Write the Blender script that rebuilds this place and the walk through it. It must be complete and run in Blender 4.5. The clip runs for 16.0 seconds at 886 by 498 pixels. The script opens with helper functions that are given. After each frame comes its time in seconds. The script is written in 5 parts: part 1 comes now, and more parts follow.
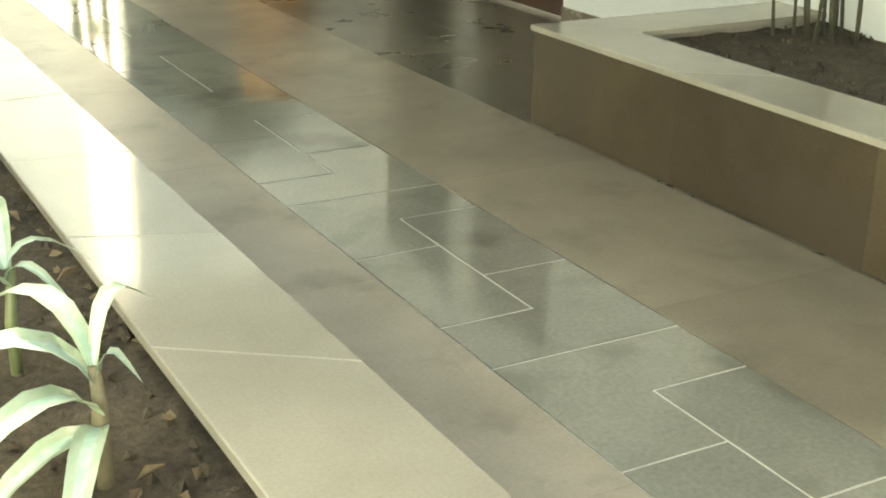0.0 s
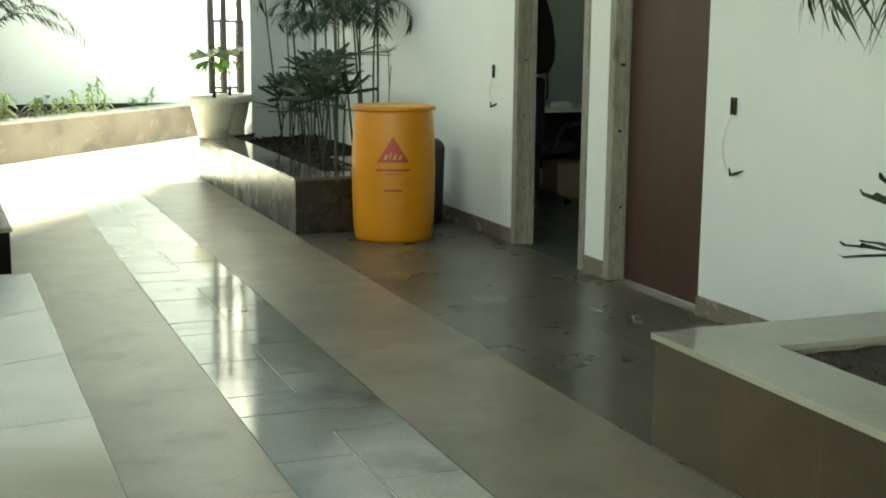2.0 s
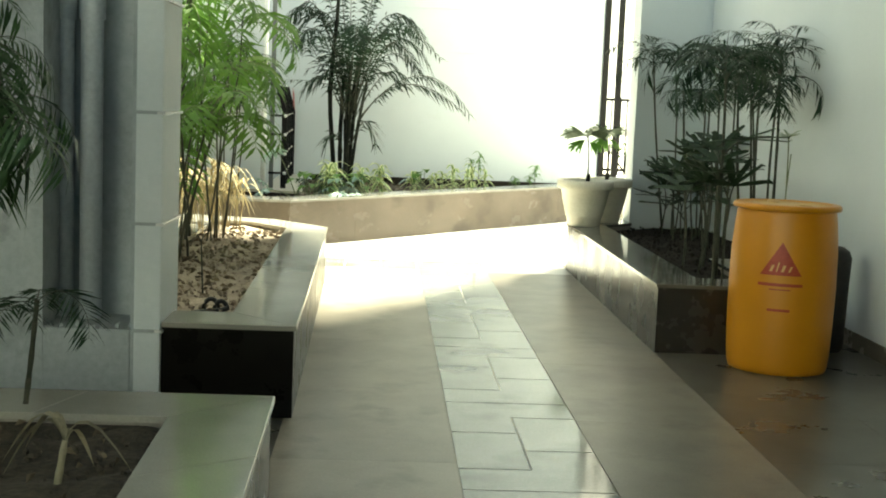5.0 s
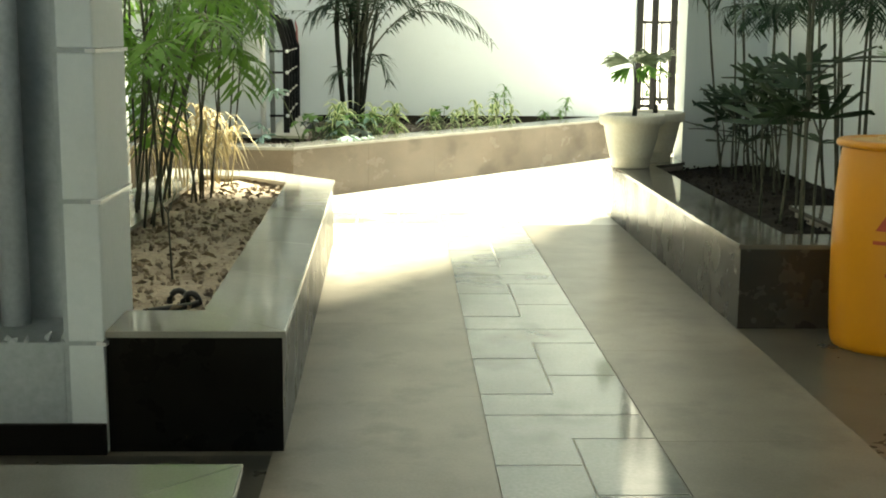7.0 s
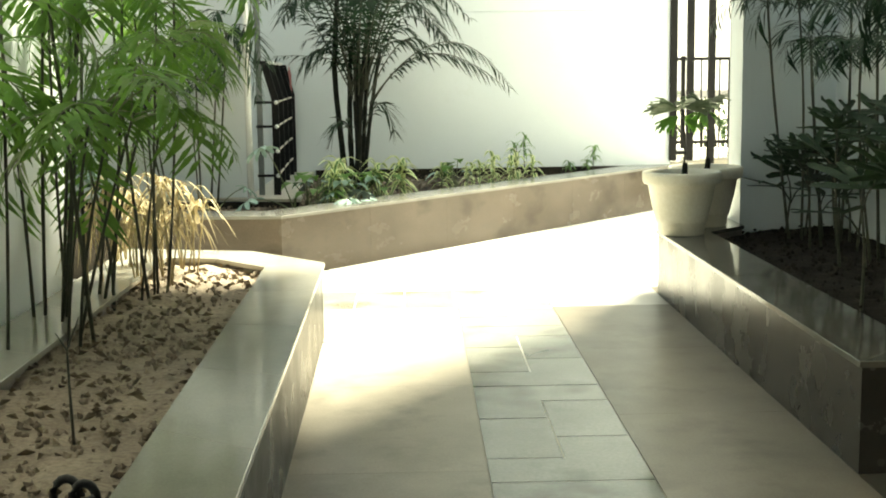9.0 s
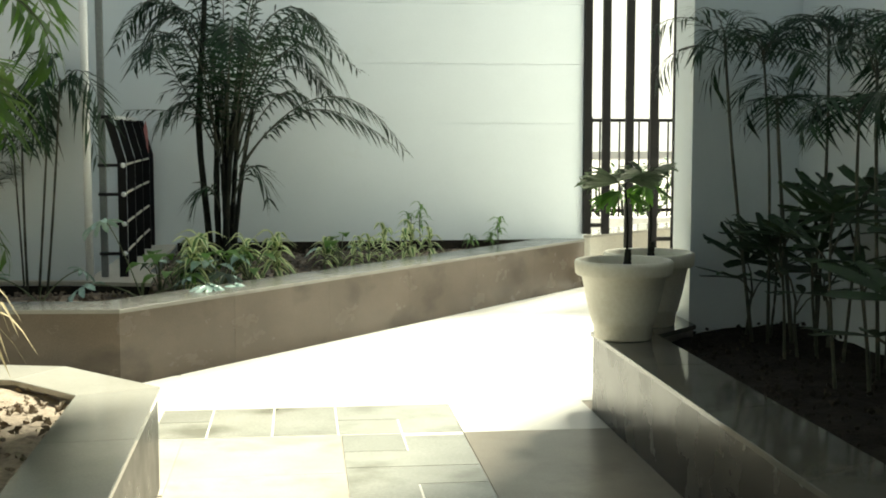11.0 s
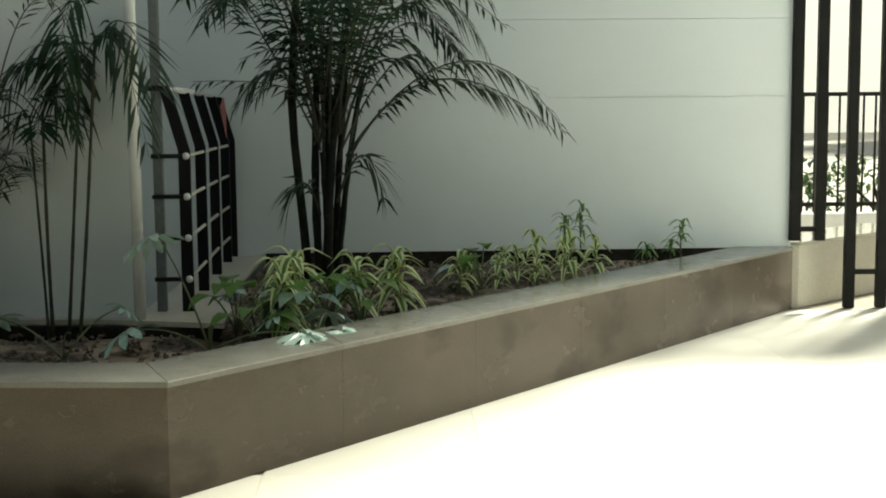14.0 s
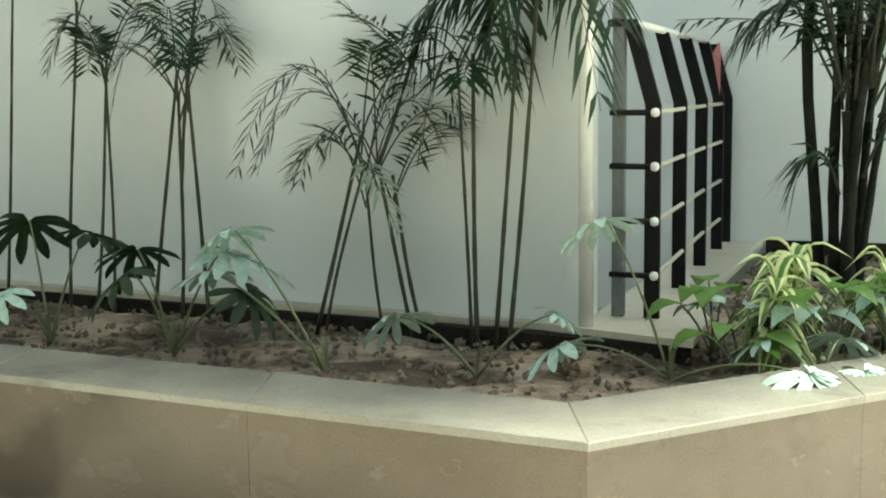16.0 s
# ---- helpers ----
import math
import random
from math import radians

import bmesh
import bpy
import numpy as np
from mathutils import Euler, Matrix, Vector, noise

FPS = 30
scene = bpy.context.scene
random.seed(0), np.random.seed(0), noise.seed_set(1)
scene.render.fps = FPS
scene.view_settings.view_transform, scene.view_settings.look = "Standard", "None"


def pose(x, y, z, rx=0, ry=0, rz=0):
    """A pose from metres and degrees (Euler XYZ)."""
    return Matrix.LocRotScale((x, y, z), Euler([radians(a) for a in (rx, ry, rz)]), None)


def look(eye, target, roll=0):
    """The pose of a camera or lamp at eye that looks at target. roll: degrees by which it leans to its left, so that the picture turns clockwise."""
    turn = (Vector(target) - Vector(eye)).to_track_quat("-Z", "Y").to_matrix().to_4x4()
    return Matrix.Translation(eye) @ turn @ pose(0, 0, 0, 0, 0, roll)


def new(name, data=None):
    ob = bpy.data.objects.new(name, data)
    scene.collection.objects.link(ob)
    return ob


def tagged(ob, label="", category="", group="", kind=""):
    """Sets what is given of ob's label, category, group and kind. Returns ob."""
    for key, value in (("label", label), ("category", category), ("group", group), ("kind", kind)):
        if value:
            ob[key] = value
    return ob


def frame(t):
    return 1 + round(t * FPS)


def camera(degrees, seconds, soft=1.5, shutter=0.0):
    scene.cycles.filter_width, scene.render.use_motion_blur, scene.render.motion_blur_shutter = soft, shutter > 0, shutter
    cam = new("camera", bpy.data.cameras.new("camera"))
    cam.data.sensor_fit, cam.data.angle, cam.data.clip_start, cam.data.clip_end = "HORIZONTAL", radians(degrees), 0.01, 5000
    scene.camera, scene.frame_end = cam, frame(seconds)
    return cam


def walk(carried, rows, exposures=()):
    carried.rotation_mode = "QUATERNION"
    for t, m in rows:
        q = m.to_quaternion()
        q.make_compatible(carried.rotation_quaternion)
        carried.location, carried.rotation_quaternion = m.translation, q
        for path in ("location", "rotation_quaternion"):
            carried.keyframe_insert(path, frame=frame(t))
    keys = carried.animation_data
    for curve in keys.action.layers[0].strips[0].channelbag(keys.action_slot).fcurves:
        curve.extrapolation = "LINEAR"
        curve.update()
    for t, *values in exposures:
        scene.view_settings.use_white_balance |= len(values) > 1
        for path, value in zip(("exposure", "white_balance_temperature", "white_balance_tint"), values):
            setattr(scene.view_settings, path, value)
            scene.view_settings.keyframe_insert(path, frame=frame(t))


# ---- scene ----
cam = camera(39.0, 16.0, 1.9)
PATH = [
    (0, (0.308, 0.937, 1.359), (1.204, 2.573, 0.637), 0.8),
    (0.5, (0.458, 1.022, 1.359), (1.385, 2.691, 0.759), 1.2),
    (1, (0.558, 1.18, 1.37), (1.483, 2.88, 0.866), 1.2),
    (1.5, (0.634, 1.355, 1.411), (1.501, 3.104, 0.978), 0.1),
    (2, (0.781, 1.494, 1.421), (1.504, 3.326, 1.075), 0.5),
    (2.5, (0.945, 1.63, 1.424), (1.522, 3.522, 1.129), 1.2),
    (3, (1.059, 1.89, 1.43), (1.518, 3.814, 1.136), 0.7),
    (3.5, (1.164, 2.092, 1.425), (1.443, 4.052, 1.142), 0.7),
    (3.7, (1.223, 2.208, 1.418), (1.426, 4.18, 1.152), 0.9),
    (5.8, (1.402, 3.375, 1.366), (1.473, 5.36, 1.133), 1.8),
    (6, (1.387, 3.535, 1.361), (1.452, 5.515, 1.086), 1.2),
    (6.5, (1.37, 3.87, 1.35), (1.445, 5.843, 1.029), 0.8),
    (7, (1.412, 4.235, 1.351), (1.481, 6.205, 1.01), 0.5),
    (7.5, (1.403, 4.613, 1.354), (1.473, 6.582, 1.01), 0.4),
    (8, (1.434, 4.984, 1.359), (1.48, 6.957, 1.032), -0.4),
    (8.2, (1.448, 5.14, 1.379), (1.487, 7.114, 1.058), -0.7),
    (10.3, (1.498, 6.812, 1.404), (1.573, 8.799, 1.194), -0.6),
    (10.5, (1.51, 6.992, 1.417), (1.619, 8.978, 1.211), -0.8),
    (11, (1.54, 7.397, 1.402), (1.766, 9.375, 1.213), 0.0),
    (11.5, (1.522, 7.839, 1.422), (1.886, 9.794, 1.211), -0.2),
    (12, (1.535, 8.265, 1.386), (1.935, 10.21, 1.144), -0.2),
    (12.5, (1.507, 8.666, 1.38), (1.897, 10.609, 1.109), -0.1),
    (13, (1.487, 9.112, 1.383), (1.801, 11.071, 1.133), -0.1),
    (13.5, (1.46, 9.5, 1.37), (1.646, 11.48, 1.157), 0.2),
    (14, (1.375, 9.944, 1.356), (1.446, 11.931, 1.142), -0.5),
    (14.5, (1.339, 10.338, 1.34), (1.233, 12.323, 1.122), -0.3),
    (15, (1.32, 10.749, 1.293), (1.037, 12.714, 1.05), -0.6),
    (15.5, (1.276, 11.153, 1.263), (0.826, 13.085, 1.01), -1.3),
    (16, (1.282, 11.5, 1.262), (0.564, 13.349, 1.008), -0.7),
]
EXPOSURES = [(0.0, 3.77, 10100, -2), (1.0, 3.32, 9250, -4), (1.5, 3.25, 8500, -9), (2.5, 2.88, 8150, -10), (3.5, 2.83, 8150, -10), (6.0, 2.65, 8700, -6), (7.0, 2.70, 8700, -6), (8.2, 2.66, 8800, -6),
             (10.5, 1.73, 7900, -3), (12.5, 1.17, 7450, -4), (13.5, 0.98, 7500, -4), (14.5, 1.02, 8000, -5), (15.0, 1.52, 7850, -6), (15.5, 1.96, 7800, -6), (16.0, 2.72, 7850, -7)]
walk(cam, [(t, look(eye, target, roll)) for t, eye, target, roll in PATH], EXPOSURES)
# ---- light ----
SUN_AZ, SUN_EL = radians(40.0), radians(56.0)
world = bpy.data.worlds.new("sky")
scene.world = world
world.use_nodes = True
wn = world.node_tree.nodes
sky = wn.new("ShaderNodeTexSky")
sky.sky_type = "NISHITA"
sky.sun_disc = False
sky.sun_elevation, sky.sun_rotation = SUN_EL, SUN_AZ
sky.air_density, sky.dust_density = 1.0, 2.5
wn["Background"].inputs[1].default_value = 0.055
world.node_tree.links.new(sky.outputs[0], wn["Background"].inputs[0])
sun = new("sun", bpy.data.lights.new("sun", "SUN"))
sun.data.energy, sun.data.angle, sun.data.color = 5.0, radians(8.0), (0.985, 0.99, 1.0)
sun.matrix_world = look((10 * math.sin(SUN_AZ), 10 * math.cos(SUN_AZ), 10 * math.tan(SUN_EL)), (0, 0, 0))


# ---- materials ----
def make(name, c1, c2, rough=0.5, scale=2.0, fine=45.0, bump=0.1, metal=0.0, rnd=0.0, rvar=0.08, fine_mix=0.25,
         c3=None, c3_scale=1.0, c3_cut=(0.55, 0.7), stretch=(1, 1, 1), leaf=0.0, local=False, coat=0.0, ior=1.5, c3_rough=0.7):
    m = bpy.data.materials.new(name)
    m.use_nodes = True
    nt = m.node_tree
    n, l = nt.nodes, nt.links
    b = n["Principled BSDF"]
    if local:
        src = n.new("ShaderNodeTexCoord").outputs["Object"]
    else:
        src = n.new("ShaderNodeNewGeometry").outputs["Position"]
    mp = n.new("ShaderNodeMapping")
    mp.inputs["Scale"].default_value = stretch
    l.new(src, mp.inputs[0])

    def tex(s, detail=5.0, ro=0.6):
        t = n.new("ShaderNodeTexNoise")
        t.inputs["Scale"].default_value, t.inputs["Detail"].default_value, t.inputs["Roughness"].default_value = s, detail, ro
        l.new(mp.outputs[0], t.inputs["Vector"])
        return t.outputs["Fac"]

    def ramp(fac, a, z):
        r = n.new("ShaderNodeMapRange")
        r.inputs["From Min"].default_value, r.inputs["From Max"].default_value = a, z
        l.new(fac, r.inputs["Value"])
        return r.outputs["Result"]

    def mix(fac, a, z, mode="MIX"):
        x = n.new("ShaderNodeMix")
        x.data_type, x.blend_type = "RGBA", mode
        for sock, val in ((x.inputs[0], fac), (x.inputs[6], a), (x.inputs[7], z)):
            if isinstance(val, (int, float)):
                sock.default_value = val
            elif isinstance(val, tuple):
                sock.default_value = (*val, 1)
            else:
                l.new(val, sock)
        return x.outputs[2]

    big, small = tex(scale), tex(fine, 3.0)
    col = mix(ramp(big, 0.32, 0.68), c1, c2)
    sm = ramp(small, 0.25, 0.75)
    grey = n.new("ShaderNodeCombineColor")
    for i in range(3):
        l.new(sm, grey.inputs[i])
    col = mix(fine_mix, col, grey.outputs[0], "SOFT_LIGHT")
    if c3:
        col = mix(ramp(tex(c3_scale, 6.0, c3_rough), *c3_cut), col, c3)
    if rnd:
        info = n.new("ShaderNodeObjectInfo")
        hsv = n.new("ShaderNodeHueSaturation")
        rr = n.new("ShaderNodeMapRange")
        rr.inputs["To Min"].default_value, rr.inputs["To Max"].default_value = 1 - rnd, 1 + rnd
        l.new(info.outputs["Random"], rr.inputs["Value"])
        l.new(rr.outputs["Result"], hsv.inputs["Value"])
        l.new(col, hsv.inputs["Color"])
        col = hsv.outputs[0]
    l.new(col, b.inputs["Base Color"])
    rg = n.new("ShaderNodeMapRange")
    rg.inputs["From Min"].default_value, rg.inputs["From Max"].default_value = 0.3, 0.7
    rg.inputs["To Min"].default_value, rg.inputs["To Max"].default_value = max(0.02, rough - rvar), min(1, rough + rvar)
    l.new(tex(scale * 2.3), rg.inputs["Value"])
    l.new(rg.outputs["Result"], b.inputs["Roughness"])
    b.inputs["Metallic"].default_value = metal
    b.inputs["IOR"].default_value = ior
    if coat:
        b.inputs["Coat Weight"].default_value, b.inputs["Coat Roughness"].default_value = coat, 0.08
    if bump:
        bp = n.new("ShaderNodeBump")
        bp.inputs["Strength"].default_value, bp.inputs["Distance"].default_value = bump, 0.01
        l.new(small, bp.inputs["Height"])
        l.new(bp.outputs[0], b.inputs["Normal"])
    if leaf:
        tr = n.new("ShaderNodeBsdfTranslucent")
        l.new(col, tr.inputs["Color"])
        ms = n.new("ShaderNodeMixShader")
        ms.inputs[0].default_value = leaf
        l.new(b.outputs[0], ms.inputs[1])
        l.new(tr.outputs[0], ms.inputs[2])
        l.new(ms.outputs[0], n["Material Output"].inputs[0])
    return m


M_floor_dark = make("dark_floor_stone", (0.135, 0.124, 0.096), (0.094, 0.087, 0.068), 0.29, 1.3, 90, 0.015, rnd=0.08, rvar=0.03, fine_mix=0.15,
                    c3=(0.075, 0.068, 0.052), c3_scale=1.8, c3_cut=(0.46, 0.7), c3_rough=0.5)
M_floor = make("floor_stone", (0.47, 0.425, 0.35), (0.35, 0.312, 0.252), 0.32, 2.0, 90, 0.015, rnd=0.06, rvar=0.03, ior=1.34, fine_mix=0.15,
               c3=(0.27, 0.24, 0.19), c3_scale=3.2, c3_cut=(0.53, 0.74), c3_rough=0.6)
# floor stone darkened for the dimmer strip right of the slate, shade in the colour
M_floor_dimmed = make("dimmed_floor_stone", (0.285, 0.25, 0.198), (0.205, 0.18, 0.142), 0.32, 2.0, 90, 0.015, rnd=0.06, rvar=0.03, ior=1.36, fine_mix=0.15,
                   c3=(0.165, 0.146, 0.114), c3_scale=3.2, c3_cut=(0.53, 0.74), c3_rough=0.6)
# floor stone whitened for the court, sunlight put into the colour
M_floor_sunlit = make("sunlit_floor_stone", (0.66, 0.64, 0.58), (0.59, 0.57, 0.51), 0.4, 1.6, 90, 0.015, rnd=0.04, rvar=0.03, fine_mix=0.12)
M_slate = make("slate_stone", (0.305, 0.303, 0.262), (0.245, 0.243, 0.208), 0.06, 2.5, 70, 0.02, ior=1.55, rnd=0.12, rvar=0.04, fine_mix=0.2,
               c3=(0.16, 0.157, 0.128), c3_scale=2.4, c3_cut=(0.52, 0.68), c3_rough=0.5)
M_grout = make("pale_grout", (0.64, 0.62, 0.55), (0.54, 0.52, 0.45), 0.8, 5, 80, 0.1)
M_grout_dark = make("stone_grout", (0.35, 0.31, 0.25), (0.30, 0.265, 0.21), 0.8, 5, 80, 0.1)
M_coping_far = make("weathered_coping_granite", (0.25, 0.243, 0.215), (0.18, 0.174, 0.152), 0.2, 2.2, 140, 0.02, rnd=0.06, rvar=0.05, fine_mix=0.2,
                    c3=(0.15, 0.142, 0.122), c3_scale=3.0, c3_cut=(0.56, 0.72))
# coping darkened in place of shade and the palms' dark reflection
M_coping_shaded = make("shaded_coping_granite", (0.135, 0.127, 0.104), (0.10, 0.094, 0.077), 0.08, 2.2, 140, 0.008, rnd=0.06, rvar=0.03, fine_mix=0.13)
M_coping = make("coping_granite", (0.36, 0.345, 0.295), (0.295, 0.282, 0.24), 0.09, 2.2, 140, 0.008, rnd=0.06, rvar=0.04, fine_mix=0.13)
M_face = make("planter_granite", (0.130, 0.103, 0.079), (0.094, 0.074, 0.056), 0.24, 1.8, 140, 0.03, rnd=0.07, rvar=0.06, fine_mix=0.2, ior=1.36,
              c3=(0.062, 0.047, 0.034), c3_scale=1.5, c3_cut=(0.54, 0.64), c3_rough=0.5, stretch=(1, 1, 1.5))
# planter granite with the corridor's shade put into its colour
M_face_shaded = make("shaded_planter_granite", (0.042, 0.036, 0.029), (0.028, 0.024, 0.019), 0.26, 1.8, 140, 0.02, rnd=0.12, rvar=0.06, fine_mix=0.15,
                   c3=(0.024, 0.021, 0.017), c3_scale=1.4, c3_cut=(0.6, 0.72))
# same granite again, near black for the unlit sandy planter
M_face_unlit = make("unlit_planter_granite", (0.010, 0.0086, 0.006), (0.007, 0.006, 0.0045), 0.3, 1.8, 140, 0.02, rnd=0.12, rvar=0.06, fine_mix=0.15, ior=1.22)
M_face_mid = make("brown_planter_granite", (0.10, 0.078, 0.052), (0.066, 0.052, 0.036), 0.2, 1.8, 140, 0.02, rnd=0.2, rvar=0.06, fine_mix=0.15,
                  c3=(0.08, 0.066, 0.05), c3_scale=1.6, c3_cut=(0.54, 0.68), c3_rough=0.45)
M_core = make("masonry", (0.30, 0.28, 0.25), (0.22, 0.20, 0.18), 0.9, 4, 40, 0.3)
M_white = make("white_paint", (0.755, 0.80, 0.81), (0.705, 0.75, 0.76), 0.55, 0.9, 60, 0.05, rvar=0.1, fine_mix=0.06,
               c3=(0.64, 0.665, 0.63), c3_scale=0.8, c3_cut=(0.6, 0.85))
M_grey = make("grey_plaster", (0.44, 0.485, 0.50), (0.36, 0.40, 0.415), 0.8, 1.8, 35, 0.25, fine_mix=0.2,
              c3=(0.24, 0.26, 0.265), c3_scale=2.2, c3_cut=(0.56, 0.72))
M_band = make("pale_plaster", (0.74, 0.79, 0.80), (0.68, 0.73, 0.74), 0.7, 2.0, 40, 0.12, fine_mix=0.12)
M_ceiling = make("unseen_concrete", (0.22, 0.215, 0.20), (0.18, 0.175, 0.165), 0.8, 1.0, 40, 0.03)
M_base = make("skirting_stone", (0.22, 0.19, 0.155), (0.17, 0.15, 0.12), 0.25, 2.5, 90, 0.02)
M_frame = make("weathered_frame", (0.30, 0.285, 0.24), (0.19, 0.18, 0.15), 0.75, 5, 60, 0.4, stretch=(1, 1, 0.18), fine_mix=0.4,
               c3=(0.12, 0.105, 0.085), c3_scale=9, c3_cut=(0.6, 0.7))
M_door = make("brown_door", (0.056, 0.021, 0.013), (0.041, 0.016, 0.010), 0.45, 1.6, 50, 0.06, stretch=(1, 1, 0.3))
M_drum = make("amber_plastic", (0.66, 0.265, 0.014), (0.60, 0.235, 0.012), 0.38, 2.5, 40, 0.03, fine_mix=0.06)
M_drum_lid = make("dusty_amber_plastic", (0.70, 0.42, 0.13), (0.60, 0.40, 0.20), 0.6, 8, 60, 0.05)
M_red = make("red_print", (0.42, 0.055, 0.02), (0.38, 0.05, 0.02), 0.45, 6, 40, 0.0)
M_print_light = make("worn_print", (0.66, 0.36, 0.13), (0.62, 0.32, 0.1), 0.5, 6, 40, 0.0)
M_soil = make("garden_soil", (0.078, 0.063, 0.043), (0.045, 0.036, 0.025), 0.95, 6, 55, 0.7, fine_mix=0.5,
              c3=(0.125, 0.10, 0.07), c3_scale=9, c3_cut=(0.55, 0.7))
M_soil_dry = make("dry_sandy_soil", (0.31, 0.25, 0.185), (0.22, 0.175, 0.13), 0.95, 5, 55, 0.6, fine_mix=0.4,
                  c3=(0.16, 0.125, 0.09), c3_scale=14, c3_cut=(0.57, 0.66))
M_soil_red = make("reddish_soil", (0.085, 0.064, 0.047), (0.05, 0.038, 0.028), 0.95, 7, 70, 0.7, fine_mix=0.5,
                  c3=(0.36, 0.285, 0.215), c3_scale=2.6, c3_cut=(0.44, 0.6))
# soil blackened because the palm bed lies in shade; also colours the foot strips
M_soil_shaded = make("shaded_black_soil", (0.034, 0.028, 0.021), (0.020, 0.017, 0.013), 0.95, 6, 55, 0.7, fine_mix=0.5, ior=1.2)
M_clod = make("pale_clod", (0.27, 0.215, 0.165), (0.15, 0.115, 0.085), 0.95, 20, 80, 0.4, rnd=0.2)
M_litter = make("dead_leaf", (0.22, 0.17, 0.105), (0.12, 0.09, 0.06), 0.85, 9, 60, 0.2, rnd=0.2)
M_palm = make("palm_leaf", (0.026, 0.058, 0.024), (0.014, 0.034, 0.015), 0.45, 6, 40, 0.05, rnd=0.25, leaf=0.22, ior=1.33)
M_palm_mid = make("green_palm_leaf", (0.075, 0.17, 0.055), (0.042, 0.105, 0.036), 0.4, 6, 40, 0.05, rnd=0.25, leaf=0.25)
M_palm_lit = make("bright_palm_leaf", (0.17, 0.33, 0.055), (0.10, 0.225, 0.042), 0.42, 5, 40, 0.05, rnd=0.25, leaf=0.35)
# one plant's leaf in two colours: surface sheen, then sun shining through
M_fan_sheen = make("sheen_fan_leaf", (0.20, 0.27, 0.17), (0.10, 0.15, 0.08), 0.32, 6, 40, 0.05, leaf=0.15)
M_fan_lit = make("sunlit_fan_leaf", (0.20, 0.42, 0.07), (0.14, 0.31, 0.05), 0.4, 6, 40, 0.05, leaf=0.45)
M_rhapis = make("dark_fan_leaf", (0.030, 0.058, 0.022), (0.018, 0.036, 0.015), 0.5, 7, 40, 0.04, rnd=0.2, leaf=0.1, ior=1.35)
M_cane = make("palm_cane", (0.055, 0.058, 0.034), (0.03, 0.034, 0.02), 0.6, 12, 60, 0.2, c3=(0.10, 0.085, 0.055), c3_scale=14)
M_trunk = make("palm_trunk", (0.024, 0.025, 0.016), (0.012, 0.013, 0.009), 0.7, 8, 60, 0.3, c3=(0.045, 0.042, 0.028), c3_scale=12, ior=1.3)
M_cream = make("cream_leaf", (0.86, 0.89, 0.54), (0.78, 0.84, 0.42), 0.4, 8, 40, 0.03, leaf=0.25)
M_lime = make("lime_leaf", (0.17, 0.31, 0.08), (0.11, 0.23, 0.06), 0.4, 8, 40, 0.03, leaf=0.25)
# pale leaf, lightened further to hold the sky's sheen in its colour
M_philo = make("pale_sheen_leaf", (0.50, 0.66, 0.58), (0.36, 0.53, 0.45), 0.25, 8, 40, 0.04, rnd=0.2, leaf=0.1)
M_petiole = make("green_petiole", (0.17, 0.2, 0.10), (0.11, 0.14, 0.07), 0.45, 10, 40, 0.05)
M_straw = make("dry_straw", (0.46, 0.38, 0.22), (0.32, 0.26, 0.14), 0.75, 9, 60, 0.1, rnd=0.2, leaf=0.2)
M_dried = make("withered_leaf", (0.34, 0.30, 0.2), (0.23, 0.20, 0.13), 0.75, 9, 60, 0.1, rnd=0.2, leaf=0.15)
M_sheen = make("pale_edged_leaf", (0.42, 0.50, 0.40), (0.32, 0.42, 0.30), 0.3, 8, 40, 0.03, leaf=0.15)
M_pot = make("white_pot_plastic", (0.78, 0.735, 0.61), (0.70, 0.655, 0.54), 0.45, 3, 50, 0.04, c3=(0.48, 0.44, 0.36), c3_scale=4, c3_cut=(0.6, 0.8))
M_black = make("black_metal", (0.010, 0.0095, 0.0095), (0.006, 0.0058, 0.0058), 0.5, 6, 60, 0.05, ior=1.25)
M_bar = make("dark_gate_paint", (0.010, 0.009, 0.0085), (0.006, 0.0056, 0.0054), 0.55, 4, 60, 0.05, ior=1.25)
M_whitemetal = make("white_metal_paint", (0.78, 0.79, 0.77), (0.70, 0.71, 0.69), 0.35, 5, 50, 0.03)
M_postwhite = make("gloss_white_paint", (0.88, 0.89, 0.88), (0.84, 0.85, 0.84), 0.2, 5, 50, 0.0, coat=0.5)
M_greypost = make("grey_metal", (0.16, 0.175, 0.175), (0.12, 0.13, 0.13), 0.5, 4, 50, 0.05)
M_sill = make("pale_sill_stone", (0.55, 0.52, 0.44), (0.47, 0.44, 0.37), 0.5, 3, 60, 0.08)
M_pipe = make("grey_blue_pipe", (0.55, 0.60, 0.64), (0.47, 0.52, 0.56), 0.45, 3, 50, 0.05)
M_rubber = make("black_rubber", (0.018, 0.017, 0.016), (0.012, 0.012, 0.011), 0.6, 9, 50, 0.05)
M_hose = make("pale_hose", (0.5, 0.49, 0.44), (0.4, 0.39, 0.35), 0.5, 9, 50, 0.05)
M_brick = make("red_brick", (0.30, 0.13, 0.085), (0.24, 0.10, 0.065), 0.85, 6, 50, 0.3, rnd=0.2)
M_desk = make("white_laminate", (0.7, 0.7, 0.67), (0.64, 0.64, 0.61), 0.35, 4, 50, 0.02)
M_fabric = make("black_fabric", (0.016, 0.015, 0.016), (0.010, 0.010, 0.010), 0.9, 20, 120, 0.2)
M_card = make("cardboard", (0.33, 0.25, 0.16), (0.28, 0.21, 0.13), 0.85, 6, 60, 0.1)
